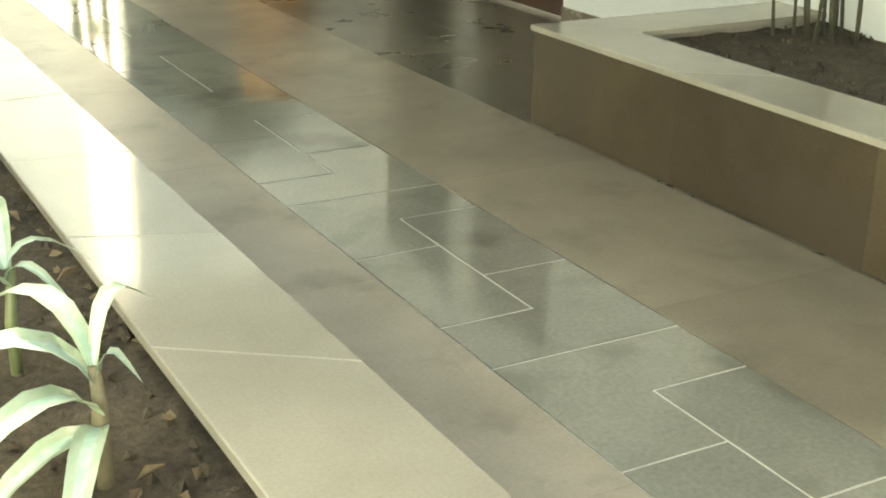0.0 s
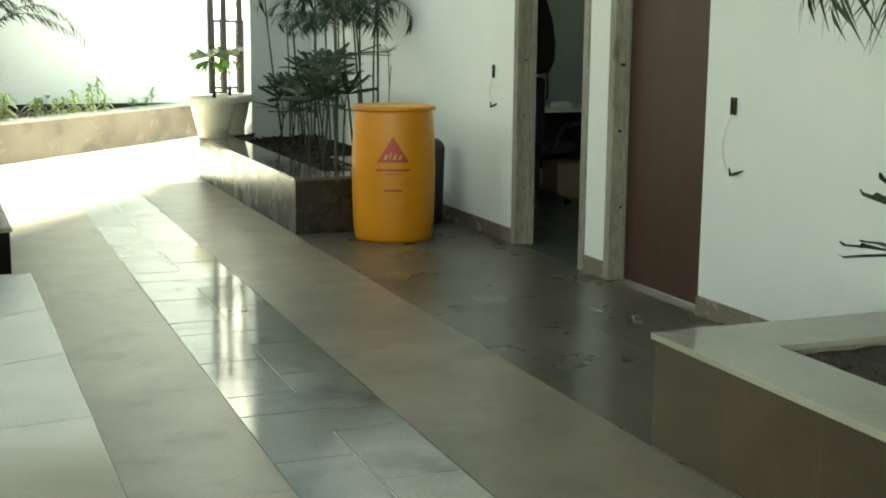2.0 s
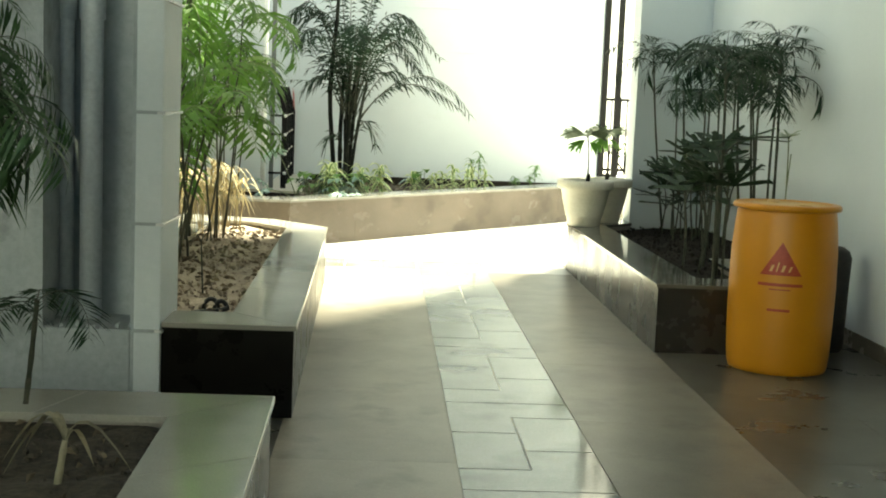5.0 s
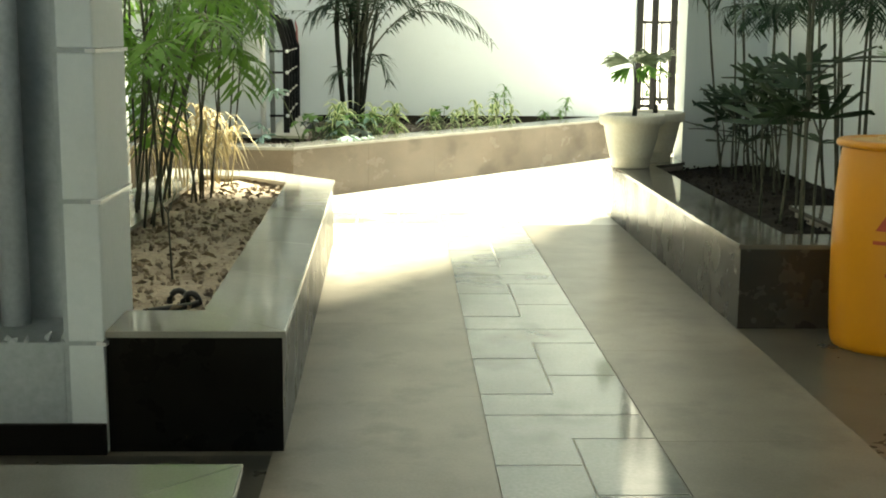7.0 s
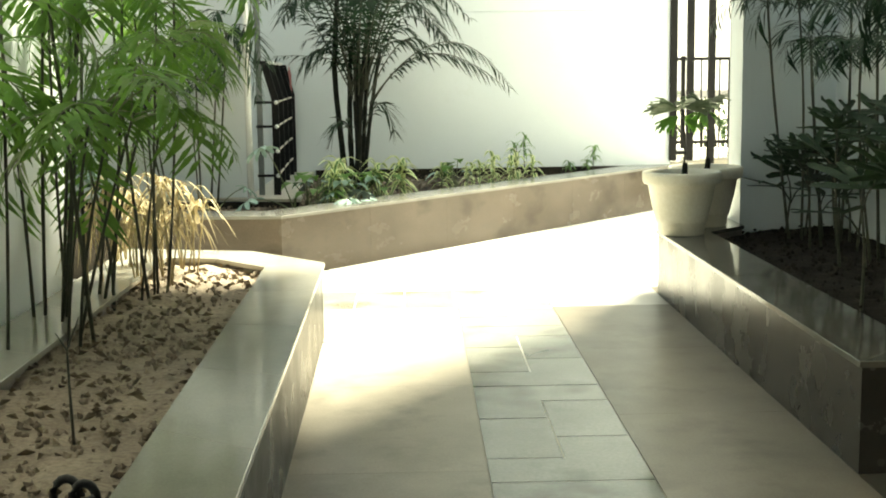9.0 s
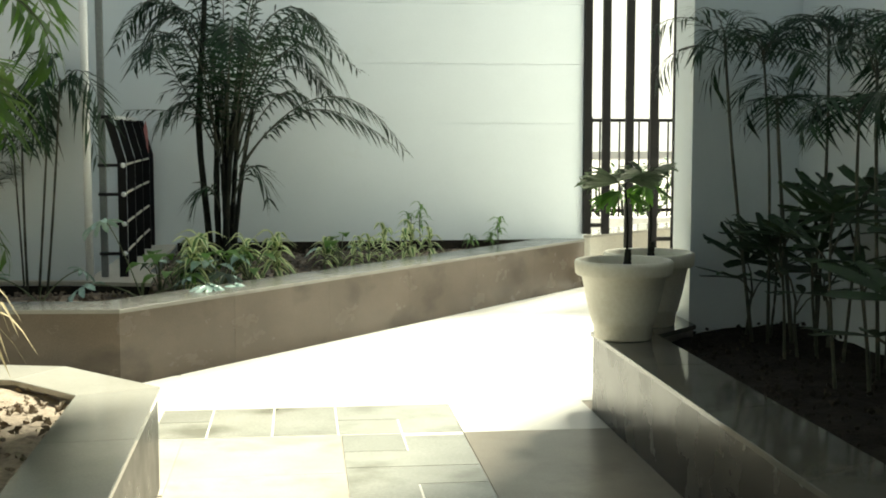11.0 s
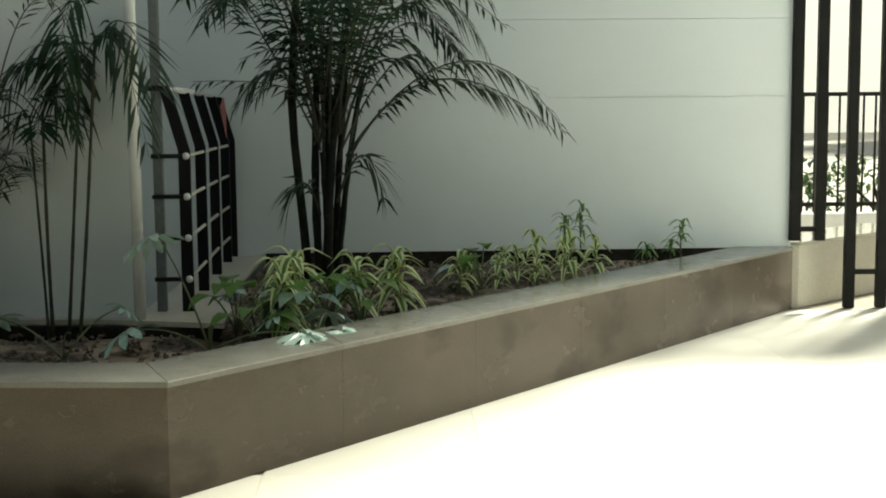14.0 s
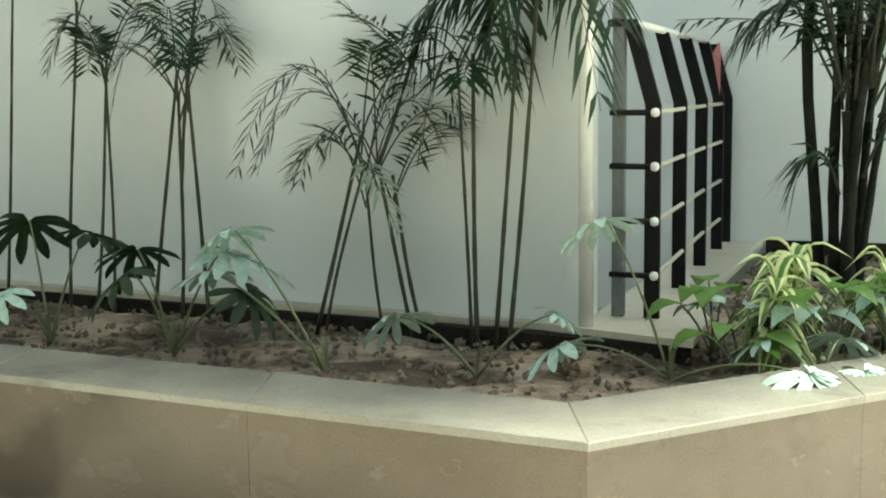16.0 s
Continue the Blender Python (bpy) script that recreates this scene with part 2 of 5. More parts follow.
M_room = make("dim_room_paint", (0.36, 0.43, 0.41), (0.31, 0.37, 0.355), 0.6, 1.5, 40, 0.05)
M_room_floor = make("dark_room_floor", (0.10, 0.11, 0.10), (0.07, 0.075, 0.07), 0.35, 3, 60, 0.05)
M_label = make("white_label", (0.7, 0.69, 0.64), (0.62, 0.61, 0.57), 0.5, 9, 50, 0.0)
M_pink = make("faded_red_cloth", (0.42, 0.14, 0.13), (0.34, 0.10, 0.10), 0.85, 12, 60, 0.1)
M_pave = make("outdoor_paving", (0.50, 0.47, 0.41), (0.42, 0.40, 0.35), 0.8, 0.6, 20, 0.2)
M_hedge = make("hedge_leaf", (0.06, 0.12, 0.035), (0.04, 0.085, 0.028), 0.55, 4, 40, 0.05, leaf=0.2)
M_facade = make("facade_paint", (0.72, 0.70, 0.66), (0.66, 0.64, 0.60), 0.7, 0.3, 10, 0.05)
m_glass = bpy.data.materials.new("window_glass")
m_glass.use_nodes = True
_b = m_glass.node_tree.nodes["Principled BSDF"]
# lightened base colour replaces the sky's reflection in the panes
_b.inputs["Base Color"].default_value = (0.30, 0.33, 0.35, 1)
_b.inputs["Roughness"].default_value = 0.06


# ---- mesh helpers ----
def link(name, bm, mats, smooth=False):
    me = bpy.data.meshes.new(name)
    bm.to_mesh(me)
    bm.free()
    for m in mats if isinstance(mats, (list, tuple)) else [mats]:
        me.materials.append(m)
    if smooth:
        for p in me.polygons:
            p.use_smooth = True
    return me


def part(name, bm, mats, parent, label="", m=None, smooth=False):
    me = bm if isinstance(bm, bpy.types.Mesh) else link(name, bm, mats, smooth)
    ob = new(name, me)
    ob.parent = parent
    if m is not None:
        ob.matrix_basis = m
    if label:
        ob["label"] = label
    return ob


def thing(name, at, label, category, group="", kind=""):
    ob = new(name)
    ob.empty_display_size = 0.1
    ob.matrix_basis = at if isinstance(at, Matrix) else Matrix.Translation(at)
    return tagged(ob, label, category, group, kind)


def solid(name, bm, mats, label, category, kind="", group="", smooth=False, m=None):
    ob = new(name, link(name, bm, mats, smooth))
    if m is not None:
        ob.matrix_basis = m
    return tagged(ob, label, category, group, kind)


def box(bm, x0, x1, y0, y1, z0, z1, bevel=0.0, mat=0):
    vs = [bm.verts.new((x, y, z)) for z in (z0, z1) for x, y in ((x0, y0), (x1, y0), (x1, y1), (x0, y1))]
    fs = [bm.faces.new([vs[i] for i in f]) for f in ((3, 2, 1, 0), (4, 5, 6, 7), (0, 1, 5, 4), (1, 2, 6, 5), (2, 3, 7, 6), (3, 0, 4, 7))]
    for f in fs:
        f.material_index = mat
    if bevel:
        es = {e for f in fs for e in f.edges}
        bmesh.ops.bevel(bm, geom=list(es), offset=bevel, segments=2, affect="EDGES", profile=0.5)
    return bm


def boxes(*args, bevel=0.0):
    bm = bmesh.new()
    for a in args:
        box(bm, *a, bevel=bevel)
    return bm


def prism(bm, pts, z0, z1, mat=0):
    lo = [bm.verts.new((p[0], p[1], z0)) for p in pts]
    hi = [bm.verts.new((p[0], p[1], z1)) for p in pts]
    n = len(pts)
    fs = [bm.faces.new(hi), bm.faces.new(lo[::-1])]
    for i in range(n):
        j = (i + 1) % n
        fs.append(bm.faces.new((lo[i], lo[j], hi[j], hi[i])))
    for f in fs:
        f.material_index = mat
    return bm


def tube(bm, pts, radii, sides=6, cap=True, mat=0):
    pts = [Vector(p) for p in pts]
    if isinstance(radii, (int, float)):
        radii = [radii] * len(pts)
    rings = []
    ref = Vector((0.13, 0.21, 1)).normalized()
    for i, p in enumerate(pts):
        d = (pts[min(i + 1, len(pts) - 1)] - pts[max(i - 1, 0)]).normalized()
        a = d.cross(ref if abs(d.dot(ref)) < 0.95 else Vector((1, 0, 0))).normalized()
        b = d.cross(a)
        rings.append([bm.verts.new(p + (a * math.cos(2 * math.pi * k / sides) + b * math.sin(2 * math.pi * k / sides)) * radii[i])
                      for k in range(sides)])
    for r, s in zip(rings, rings[1:]):
        for k in range(sides):
            f = bm.faces.new((r[k], r[(k + 1) % sides], s[(k + 1) % sides], s[k]))
            f.material_index, f.smooth = mat, True
    if cap:
        bm.faces.new(rings[0][::-1]).material_index = mat
        bm.faces.new(rings[-1]).material_index = mat
    return bm


def lathe(bm, profile, sides=32, mat=0, close=False):
    rings = [[bm.verts.new((r * math.cos(2 * math.pi * k / sides), r * math.sin(2 * math.pi * k / sides), z)) for k in range(sides)]
             for r, z in profile]
    for r, s in zip(rings, rings[1:]):
        for k in range(sides):
            f = bm.faces.new((r[k], r[(k + 1) % sides], s[(k + 1) % sides], s[k]))
            f.smooth, f.material_index = True, mat
    if close:
        bm.faces.new(rings[0][::-1])
        bm.faces.new(rings[-1])
    return bm


def bend(a, b, lift, n=6):
    """Points from a to b that bulge upwards by lift."""
    a, b = Vector(a), Vector(b)
    return [a.lerp(b, i / n) + Vector((0, 0, lift * 4 * (i / n) * (1 - i / n))) for i in range(n + 1)]


# ---- floor ----
GX0, GX1, TM = 1.715, 2.285, 0.2645
LEFT_EDGE = lambda y: 1.127 - (y - 2.27) * 0.0135

ground = solid("ground", prism(bmesh.new(), [(-400, -400), (400, -400), (400, 600), (-400, 600)], -0.3, -0.03), M_pave,
               "pale sunlit outdoor paving round the building", "ground", "structure")
floor = solid("floor", boxes((-3.3, 6.4, -3.0, 19.6, -0.03, -0.005)), M_grout_dark,
              "beige polished stone floor with a grey slate strip", "floor", "structure")


# ---- walls ----
def wall(name, bm, mat, label):
    return solid(name, bm, mat, label, "wall", "structure")


DZ = 2.1
wall_east = wall("wall_east", boxes((4.28, 4.43, -3.0, 6.82, 0, 8), (4.28, 4.43, 6.82, 7.80, DZ, 8), (4.28, 4.43, 7.80, 8.05, 0, 8),
                 (4.28, 4.43, 8.05, 9.09, DZ, 8), (4.28, 4.43, 9.09, 14.05, 0, 12), (4.28, 4.43, 14.05, 15.3, 0, 4.6)), M_white,
                 "white painted wall with two doorways")
pier_bm = bmesh.new()
prism(pier_bm, [(3.57, 13.74), (4.279, 14.05), (4.279, 14.4), (3.57, 14.05)], 0, 12)
wall_pier = wall("wall_pier", pier_bm, M_white, "white painted pier standing out from the wall")
wall_return = wall("wall_return", boxes((4.43, 9.0, 15.15, 15.3, 0, 4.6)), M_white, "white painted return wall")
wall_gate = wall("wall_gate", boxes((5.275, 5.5, 18.36, 18.6, 0, 3.6)), M_white, "white painted pier beside the gate")
# added wall out of view, grey to hold down bounce light
wall_south = wall("wall_south", boxes((-3.5, 4.43, -3.2, -3.0, 0, 3.4)), M_grey, "unseen grey wall closing the corridor's south end")
# added wall out of view, white and high to bounce sunlight back
wall_west = wall("wall_west", boxes((-3.5, -3.3, -3.2, 18.65, 0, 4.4)), M_white, "unseen white wall bouncing light over the side court")
# slabs out of view, laid out to let in or block sky and sun
ceiling_bm = boxes((-3.3, 4.28, 4.2, 8.58, 3.4, 3.62), (1.75, 4.28, 3.2, 4.2, 3.4, 3.62), (2.0, 4.28, -3.2, 3.2, 3.4, 3.62),
                                 (0.93, 2.3, 8.58, 13.5, 3.4, 3.62), (2.3, 4.28, 8.58, 10.2, 3.4, 3.62),
                                 (-3.3, -0.6, 8.58, 12.0, 3.4, 3.62), (-3.3, -2.3, 12.0, 14.6, 3.4, 3.62))
ceiling = solid("ceiling", ceiling_bm, M_ceiling, "unseen concrete slabs placed to shade corridor and court", "ceiling", "structure")

wall_bed = wall("wall_bed", boxes((-0.36, -0.21, 8.585, 11.8, 0, 3.4)), M_white, "white wall beside the sandy planter")

# far wall: flat backing and plaster courses with thin grooves between them
wall_north = wall("wall_north", boxes((-3.3, 4.07, 18.47, 18.67, 0, 9.5)), M_white, "white wall with thin horizontal grooves")
zs = [0.0, 1.462, 1.985, 2.51, 3.03, 3.56, 4.08, 5.2, 6.4, 7.8, 9.5]
for a, b in zip(zs, zs[1:]):
    part("panel", boxes((-3.3, 4.08, 18.447, 18.472, a + (0.0012 if a else 0), b - 0.0012), bevel=0.001), M_white, wall_north)

# left wall, slightly turned
lw = lambda x: 15.87 - 0.08 * x
bm = bmesh.new()
prism(bm, [(-3.3, lw(-3.3)), (0.13, lw(0.13)), (0.13, lw(0.13) + 0.22), (-3.3, lw(-3.3) + 0.22)], 0, 6.3)
wall_court = wall("wall_court", bm, M_white, "white painted wall behind the slender palms")

# grey wall with the pipe shaft and the grooved corner column
wall_shaft = wall("wall_shaft", boxes((-3.3, -0.02, 8.14, 8.58, 0, 3.4)), M_grey, "grey plastered wall with an open pipe shaft")
part("ledge", boxes((-0.02, 0.346, 8.14, 8.5, 0, 0.37), bevel=0.006), M_grey, wall_shaft)
part("back_panel", boxes((-0.02, 0.346, 8.5, 8.58, 0, 3.4)), M_grey, wall_shaft)
part("pier", boxes((0.346, 0.455, 8.143, 8.578, 0, 3.4)), M_grey, wall_shaft)
zc = [0.0, 0.36, 0.815, 1.282, 1.75, 2.22, 2.69, 3.16, 3.4]
for a, b in zip(zc, zc[1:]):
    part("block", boxes((0.36, 0.472, 8.14, 8.585, a + (0.012 if a else 0), b), bevel=0.005), M_band, wall_shaft, "pale plaster block")
# white strips put in as the light on the groove edges
for a in zc[1:-1]:
    bm = bmesh.new()
    prism(bm, [(0.40, 8.16), (0.482, 8.13), (0.482, 8.59), (0.40, 8.57)], a - 0.001, a + 0.011)
    part("drip_edge", bm, M_whitemetal, wall_shaft, "white strip standing for the lit groove edge")

# black strip 0.1 m high along the foot of the shaft wall
solid("baseboard", boxes((-3.29, 0.473, 8.122, 8.138, 0, 0.105), bevel=0.003), M_face_unlit, "black strip along the foot of the grey shaft wall", "baseboard", "structure")
for y0, y1 in ((9.09, 10.9), (7.80, 8.05), (5.14, 6.82)):
    solid("baseboard", boxes((4.266, 4.279, y0 + 0.002, y1 - 0.002, 0, 0.1), bevel=0.003), M_base, "dark stone skirting along the white wall", "baseboard", "structure")


# ---- doors ----
def door_frame(y0, y1, name, label, near_jamb=True):
    t = thing(name, (4.28, 0, 0), label, "door frame", "doorways", "structure")
    w = 0.065
    for nm, bx in (("jamb", (-0.012, 0.118, y1 - w, y1, 0, DZ)), ("jamb", (-0.012, 0.118, y0, y0 + w, 0, DZ)),
                   ("lintel", (-0.012, 0.118, y0 + w, y1 - w, DZ - w, DZ))):
        if near_jamb or bx[2] != y0:
            part(nm, boxes(bx, bevel=0.004), M_frame, t)
    # rebate strips
    part("stop", boxes((0.075, 0.117, y1 - w - 0.018, y1 - w - 0.001, 0, DZ - w - 0.001)), M_frame, t)
    # worn fixing holes
    rr = random.Random(int(y0 * 10))
    for k in range(4):
        z = 0.35 + k * 0.42 + rr.random() * 0.1
        bm = bmesh.new()
        tube(bm, [(rr.uniform(0.02, 0.06), y1 - w + 0.0005, z), (rr.uniform(0.02, 0.06), y1 - w - 0.004, z)], 0.008, 8)
        part("bolt", bm, M_rubber, t)
    return t


door_frame(8.05, 9.09, "door_frame", "weathered grey timber frame of an open doorway")
door_frame(6.82, 7.80, "door_frame", "weathered grey timber frame round a brown door", False)
door = thing("door_2", (4.36, 0, 0), "closed reddish-brown flush door in a weathered frame", "door", "", "structure")
part("leaf", boxes((0.0, 0.035, 6.823, 7.732, 0.012, DZ - 0.07), bevel=0.003), M_door, door)
bm = bmesh.new()
box(bm, -0.004, -0.001, 7.11, 7.30, 1.715, 1.785)
part("label_plate", bm, M_label, door, "small white paper label")
for i in range(2):
    part("print_bar", boxes((-0.0052, -0.0042, 7.13, 7.28 - 0.03 * i, 1.755 - 0.022 * i, 1.765 - 0.022 * i)), M_rubber, door)


# ---- planters ----
def inset(poly, offs):
    """The polygon with each edge moved inwards by its own offset (corners counter-clockwise)."""
    n = len(poly)
    lines = []
    for i in range(n):
        a, b = Vector(poly[i]), Vector(poly[(i + 1) % n])
        d = (b - a).normalized()
        nrm = Vector((-d.y, d.x))
        lines.append((a + nrm * offs[i], d))
    out = []
    for i in range(n):
        (p, d), (q, e) = lines[i - 1], lines[i]
        den = d.x * e.y - d.y * e.x
        if abs(den) < 1e-6:
            out.append(q.copy())
        else:
            s = ((q.x - p.x) * e.y - (q.y - p.y) * e.x) / den
            out.append(p + d * s)
    return out


def soil_mesh(poly, z, mat, seed, amp=0.02, step=0.09):
    """A rough bed of earth inside a polygon."""
    xs, ys = [p[0] for p in poly], [p[1] for p in poly]
    bm = bmesh.new()
    edges = [bm.verts.new((p[0], p[1], z)) for p in poly]
    bm.faces.new(edges)
    for ax, lo, hi in ((0, min(xs), max(xs)), (1, min(ys), max(ys))):
        k = lo + step
        while k < hi:
            co, no = ((k, 0, 0), (1, 0, 0)) if ax == 0 else ((0, k, 0), (0, 1, 0))
            bmesh.ops.bisect_plane(bm, geom=bm.verts[:] + bm.edges[:] + bm.faces[:], plane_co=co, plane_no=no)
            k += step
    for v in bm.verts:
        p = Vector((v.co.x * 1.0, v.co.y * 1.0, seed))
        v.co.z += amp * (noise.noise(p * 3) + 0.8 * noise.noise(p * 9) + 0.6 * noise.noise(p * 23))
    return bm


def inside(poly, x, y):
    c = False
    n = len(poly)
    for i in range(n):
        (x0, y0), (x1, y1) = poly[i][:2], poly[(i + 1) % n][:2]
        if (y0 > y) != (y1 > y) and x < (x1 - x0) * (y - y0) / (y1 - y0) + x0:
            c = not c
    return c


def clods(poly, z, count, seed, size=(0.006, 0.02), flat=0.6):
    rr = random.Random(seed)
    bm = bmesh.new()
    xs, ys = [p[0] for p in poly], [p[1] for p in poly]
    made = 0
    while made < count:
        x, y = rr.uniform(min(xs), max(xs)), rr.uniform(min(ys), max(ys))
        if not inside(poly, x, y):
            continue
        r = rr.uniform(*size)
        t = Matrix.Translation((x, y, z + r * 0.2)) @ Euler((rr.random() * 6, rr.random() * 6, rr.random() * 6)).to_matrix().to_4x4()
        vs = [bm.verts.new(t @ Vector(v) ) for v in ((r, 0, 0), (-r * 0.9, r * 0.1, 0), (0, r * 0.8, 0), (0.1 * r, -r, 0), (0, 0, r * flat), (0, 0, -r * flat))]
        for f in ((0, 2, 4), (2, 1, 4), (1, 3, 4), (3, 0, 4), (2, 0, 5), (1, 2, 5), (3, 1, 5), (0, 3, 5)):
            bm.faces.new([vs[i] for i in f])
        made += 1
    return bm


def litter(poly, z, count, seed, size=(0.02, 0.05)):
    rr = random.Random(seed)
    bm = bmesh.new()
    xs, ys = [p[0] for p in poly], [p[1] for p in poly]
    made = 0
    while made < count:
        x, y = rr.uniform(min(xs), max(xs)), rr.uniform(min(ys), max(ys))
        if not inside(poly, x, y):
            continue
        s, w, a = rr.uniform(*size), rr.uniform(0.25, 0.5), rr.random() * 6.28
        t = Matrix.Translation((x, y, z + rr.uniform(0.006, 0.022))) @ Euler((rr.uniform(-0.5, 0.5), rr.uniform(-0.5, 0.5), a)).to_matrix().to_4x4()
        v = [bm.verts.new(t @ Vector(c)) for c in ((-s, 0, 0), (0, -s * w, 0.012), (s, 0, 0.0), (0, s * w, 0.012), (0, 0, -0.004))]
        for f in ((0, 1, 4), (1, 2, 4), (2, 3, 4), (3, 0, 4)):
            bm.faces.new([v[i] for i in f])
        made += 1
    return bm


# broken plaster along the ledge of the shaft
for k in range(9):
    bm = clods([(-0.02, 8.138), (0.345, 8.138), (0.345, 8.2), (-0.02, 8.2)], 0.37, 1, 880 + k, (0.012, 0.03), 0.45)
    part("plaster_chip", bm, M_grey, wall_shaft, "broken crumb of plaster")


def planter(label, poly, coped, h, w, soil_z, soil, seed, panel=0.85, edge=0.02, amp=0.02, facing=None, coping=None):
    """A low masonry bed: granite facing, coping slabs and earth. poly is counter-clockwise; coped names the edges with coping."""
    n = len(poly)
    c = sum((Vector(p) for p in poly), Vector((0, 0))) / n
    t = thing("planter", (c.x, c.y, 0), label, "planter")
    loc = [Vector(p) - c for p in poly]
    on = [1 if i in coped else 0 for i in range(n)]
    face_out = inset(loc, [0.012 * o for o in on])
    face_in = inset(loc, [0.037 * o for o in on])
    core_in = inset(loc, [(w - 0.03) * o + 0.001 for o in on])
    cop_out = loc
    cop_in = inset(loc, [w * o + edge * (1 - o) * 0 for o in on])
    for i in coped:
        j = (i + 1) % n
        length = (loc[j] - loc[i]).length
        k = max(1, round(length / panel))
        gap = 0.0005 / length
        for s in range(k):
            a, b = s / k + (gap if s else 0), (s + 1) / k - (gap if s < k - 1 else 0)
            bm = bmesh.new()
            prism(bm, [face_out[i].lerp(face_out[j], a), face_out[i].lerp(face_out[j], b), face_in[i].lerp(face_in[j], b), face_in[i].lerp(face_in[j], a)], 0, h - 0.024)
            part("facing_panel", bm, facing or M_face_shaded, t)
            bm = bmesh.new()
            prism(bm, [cop_out[i].lerp(cop_out[j], a), cop_out[i].lerp(cop_out[j], b), cop_in[i].lerp(cop_in[j], b), cop_in[i].lerp(cop_in[j], a)], h - 0.022, h)
            tops = [e for e in bm.edges if all(v.co.z > h - 0.001 for v in e.verts)]
            bmesh.ops.bevel(bm, geom=tops, offset=0.0025, segments=1, affect="EDGES")
            part("coping_slab", bm, coping or M_coping, t)
        bm = bmesh.new()
        prism(bm, [face_in[i], face_in[j], core_in[j], core_in[i]], 0, h - 0.024)
        part("core", bm, M_core, t)
    bed = [tuple(v) for v in inset(loc, [(w - 0.032) * o + 0.001 for o in on])]
    part("earth", soil_mesh(bed, soil_z, soil, seed, amp), soil, t, "bare earth filling the bed")
    return t, [(v[0] + c.x, v[1] + c.y) for v in bed]


LE = LEFT_EDGE
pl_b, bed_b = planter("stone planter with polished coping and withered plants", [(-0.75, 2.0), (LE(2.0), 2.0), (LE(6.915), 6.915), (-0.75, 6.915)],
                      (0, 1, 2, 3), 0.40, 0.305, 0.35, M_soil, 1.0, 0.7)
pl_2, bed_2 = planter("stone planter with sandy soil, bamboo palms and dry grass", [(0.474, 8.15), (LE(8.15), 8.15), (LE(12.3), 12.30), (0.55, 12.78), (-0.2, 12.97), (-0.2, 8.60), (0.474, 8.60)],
                      (0, 1, 2, 3, 4), 0.405, 0.305, 0.355, M_soil_dry, 2.0, 0.8, amp=0.025, facing=M_face_unlit)
pl_a, bed_a = planter("stone planter with lady palms against the white wall", [(2.989, -1.2), (4.279, -1.2), (4.279, 5.131), (2.989, 5.131)],
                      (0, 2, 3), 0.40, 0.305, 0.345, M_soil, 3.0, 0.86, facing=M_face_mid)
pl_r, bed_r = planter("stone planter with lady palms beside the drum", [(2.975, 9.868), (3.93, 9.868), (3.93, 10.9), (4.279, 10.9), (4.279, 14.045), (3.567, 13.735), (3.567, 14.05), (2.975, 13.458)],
                      (0, 1, 2, 6, 7), 0.40, 0.31, 0.338, M_soil_shaded, 4.0, 0.9, coping=M_coping_shaded)
pl_f, bed_f = planter("long angled stone planter before the white walls", [(-3.29, 14.585), (0.56, 14.287), (4.075, 18.36), (4.075, 18.443), (0.47, 18.443), (0.47, 15.76), (-3.29, 16.06)],
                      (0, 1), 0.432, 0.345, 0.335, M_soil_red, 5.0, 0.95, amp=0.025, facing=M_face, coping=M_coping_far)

for nm, bed, z, cnt, sz, mt, lab in (("soil_clods", bed_b, 0.352, 900, (0.006, 0.02), M_soil, "dark crumbs of earth on the bed"),
                                     ("soil_clods", bed_2, 0.358, 900, (0.006, 0.022), M_soil_dry, "pale crumbs of sandy earth on the bed"),
                                     ("soil_clods", bed_f, 0.340, 2800, (0.006, 0.024), M_clod, "reddish crumbs of earth on the bed"),
                                     ("soil_clods", bed_r, 0.348, 500, (0.006, 0.02), M_soil_shaded, "dark crumbs of earth under the lady palms"),
                                     ("soil_clods", bed_a, 0.348, 500, (0.006, 0.02), M_soil, "dark crumbs of earth in the wall planter")):
    solid(nm, clods(bed, z, cnt, int(z * 1e5) + cnt, sz), mt, lab, "soil", "stuff")
for nm, bed, z, cnt, lab in (("leaf_litter", bed_2, 0.362, 230, "dead brown leaves strewn over sandy soil"),
                             ("leaf_litter", bed_f, 0.344, 240, "dead leaves strewn over reddish soil"),
                             ("leaf_litter", bed_b, 0.355, 160, "dead leaves strewn over dark soil")):
    solid(nm, litter(bed, z, cnt, cnt, (0.010, 0.032)), M_litter, lab, "leaf litter", "stuff")


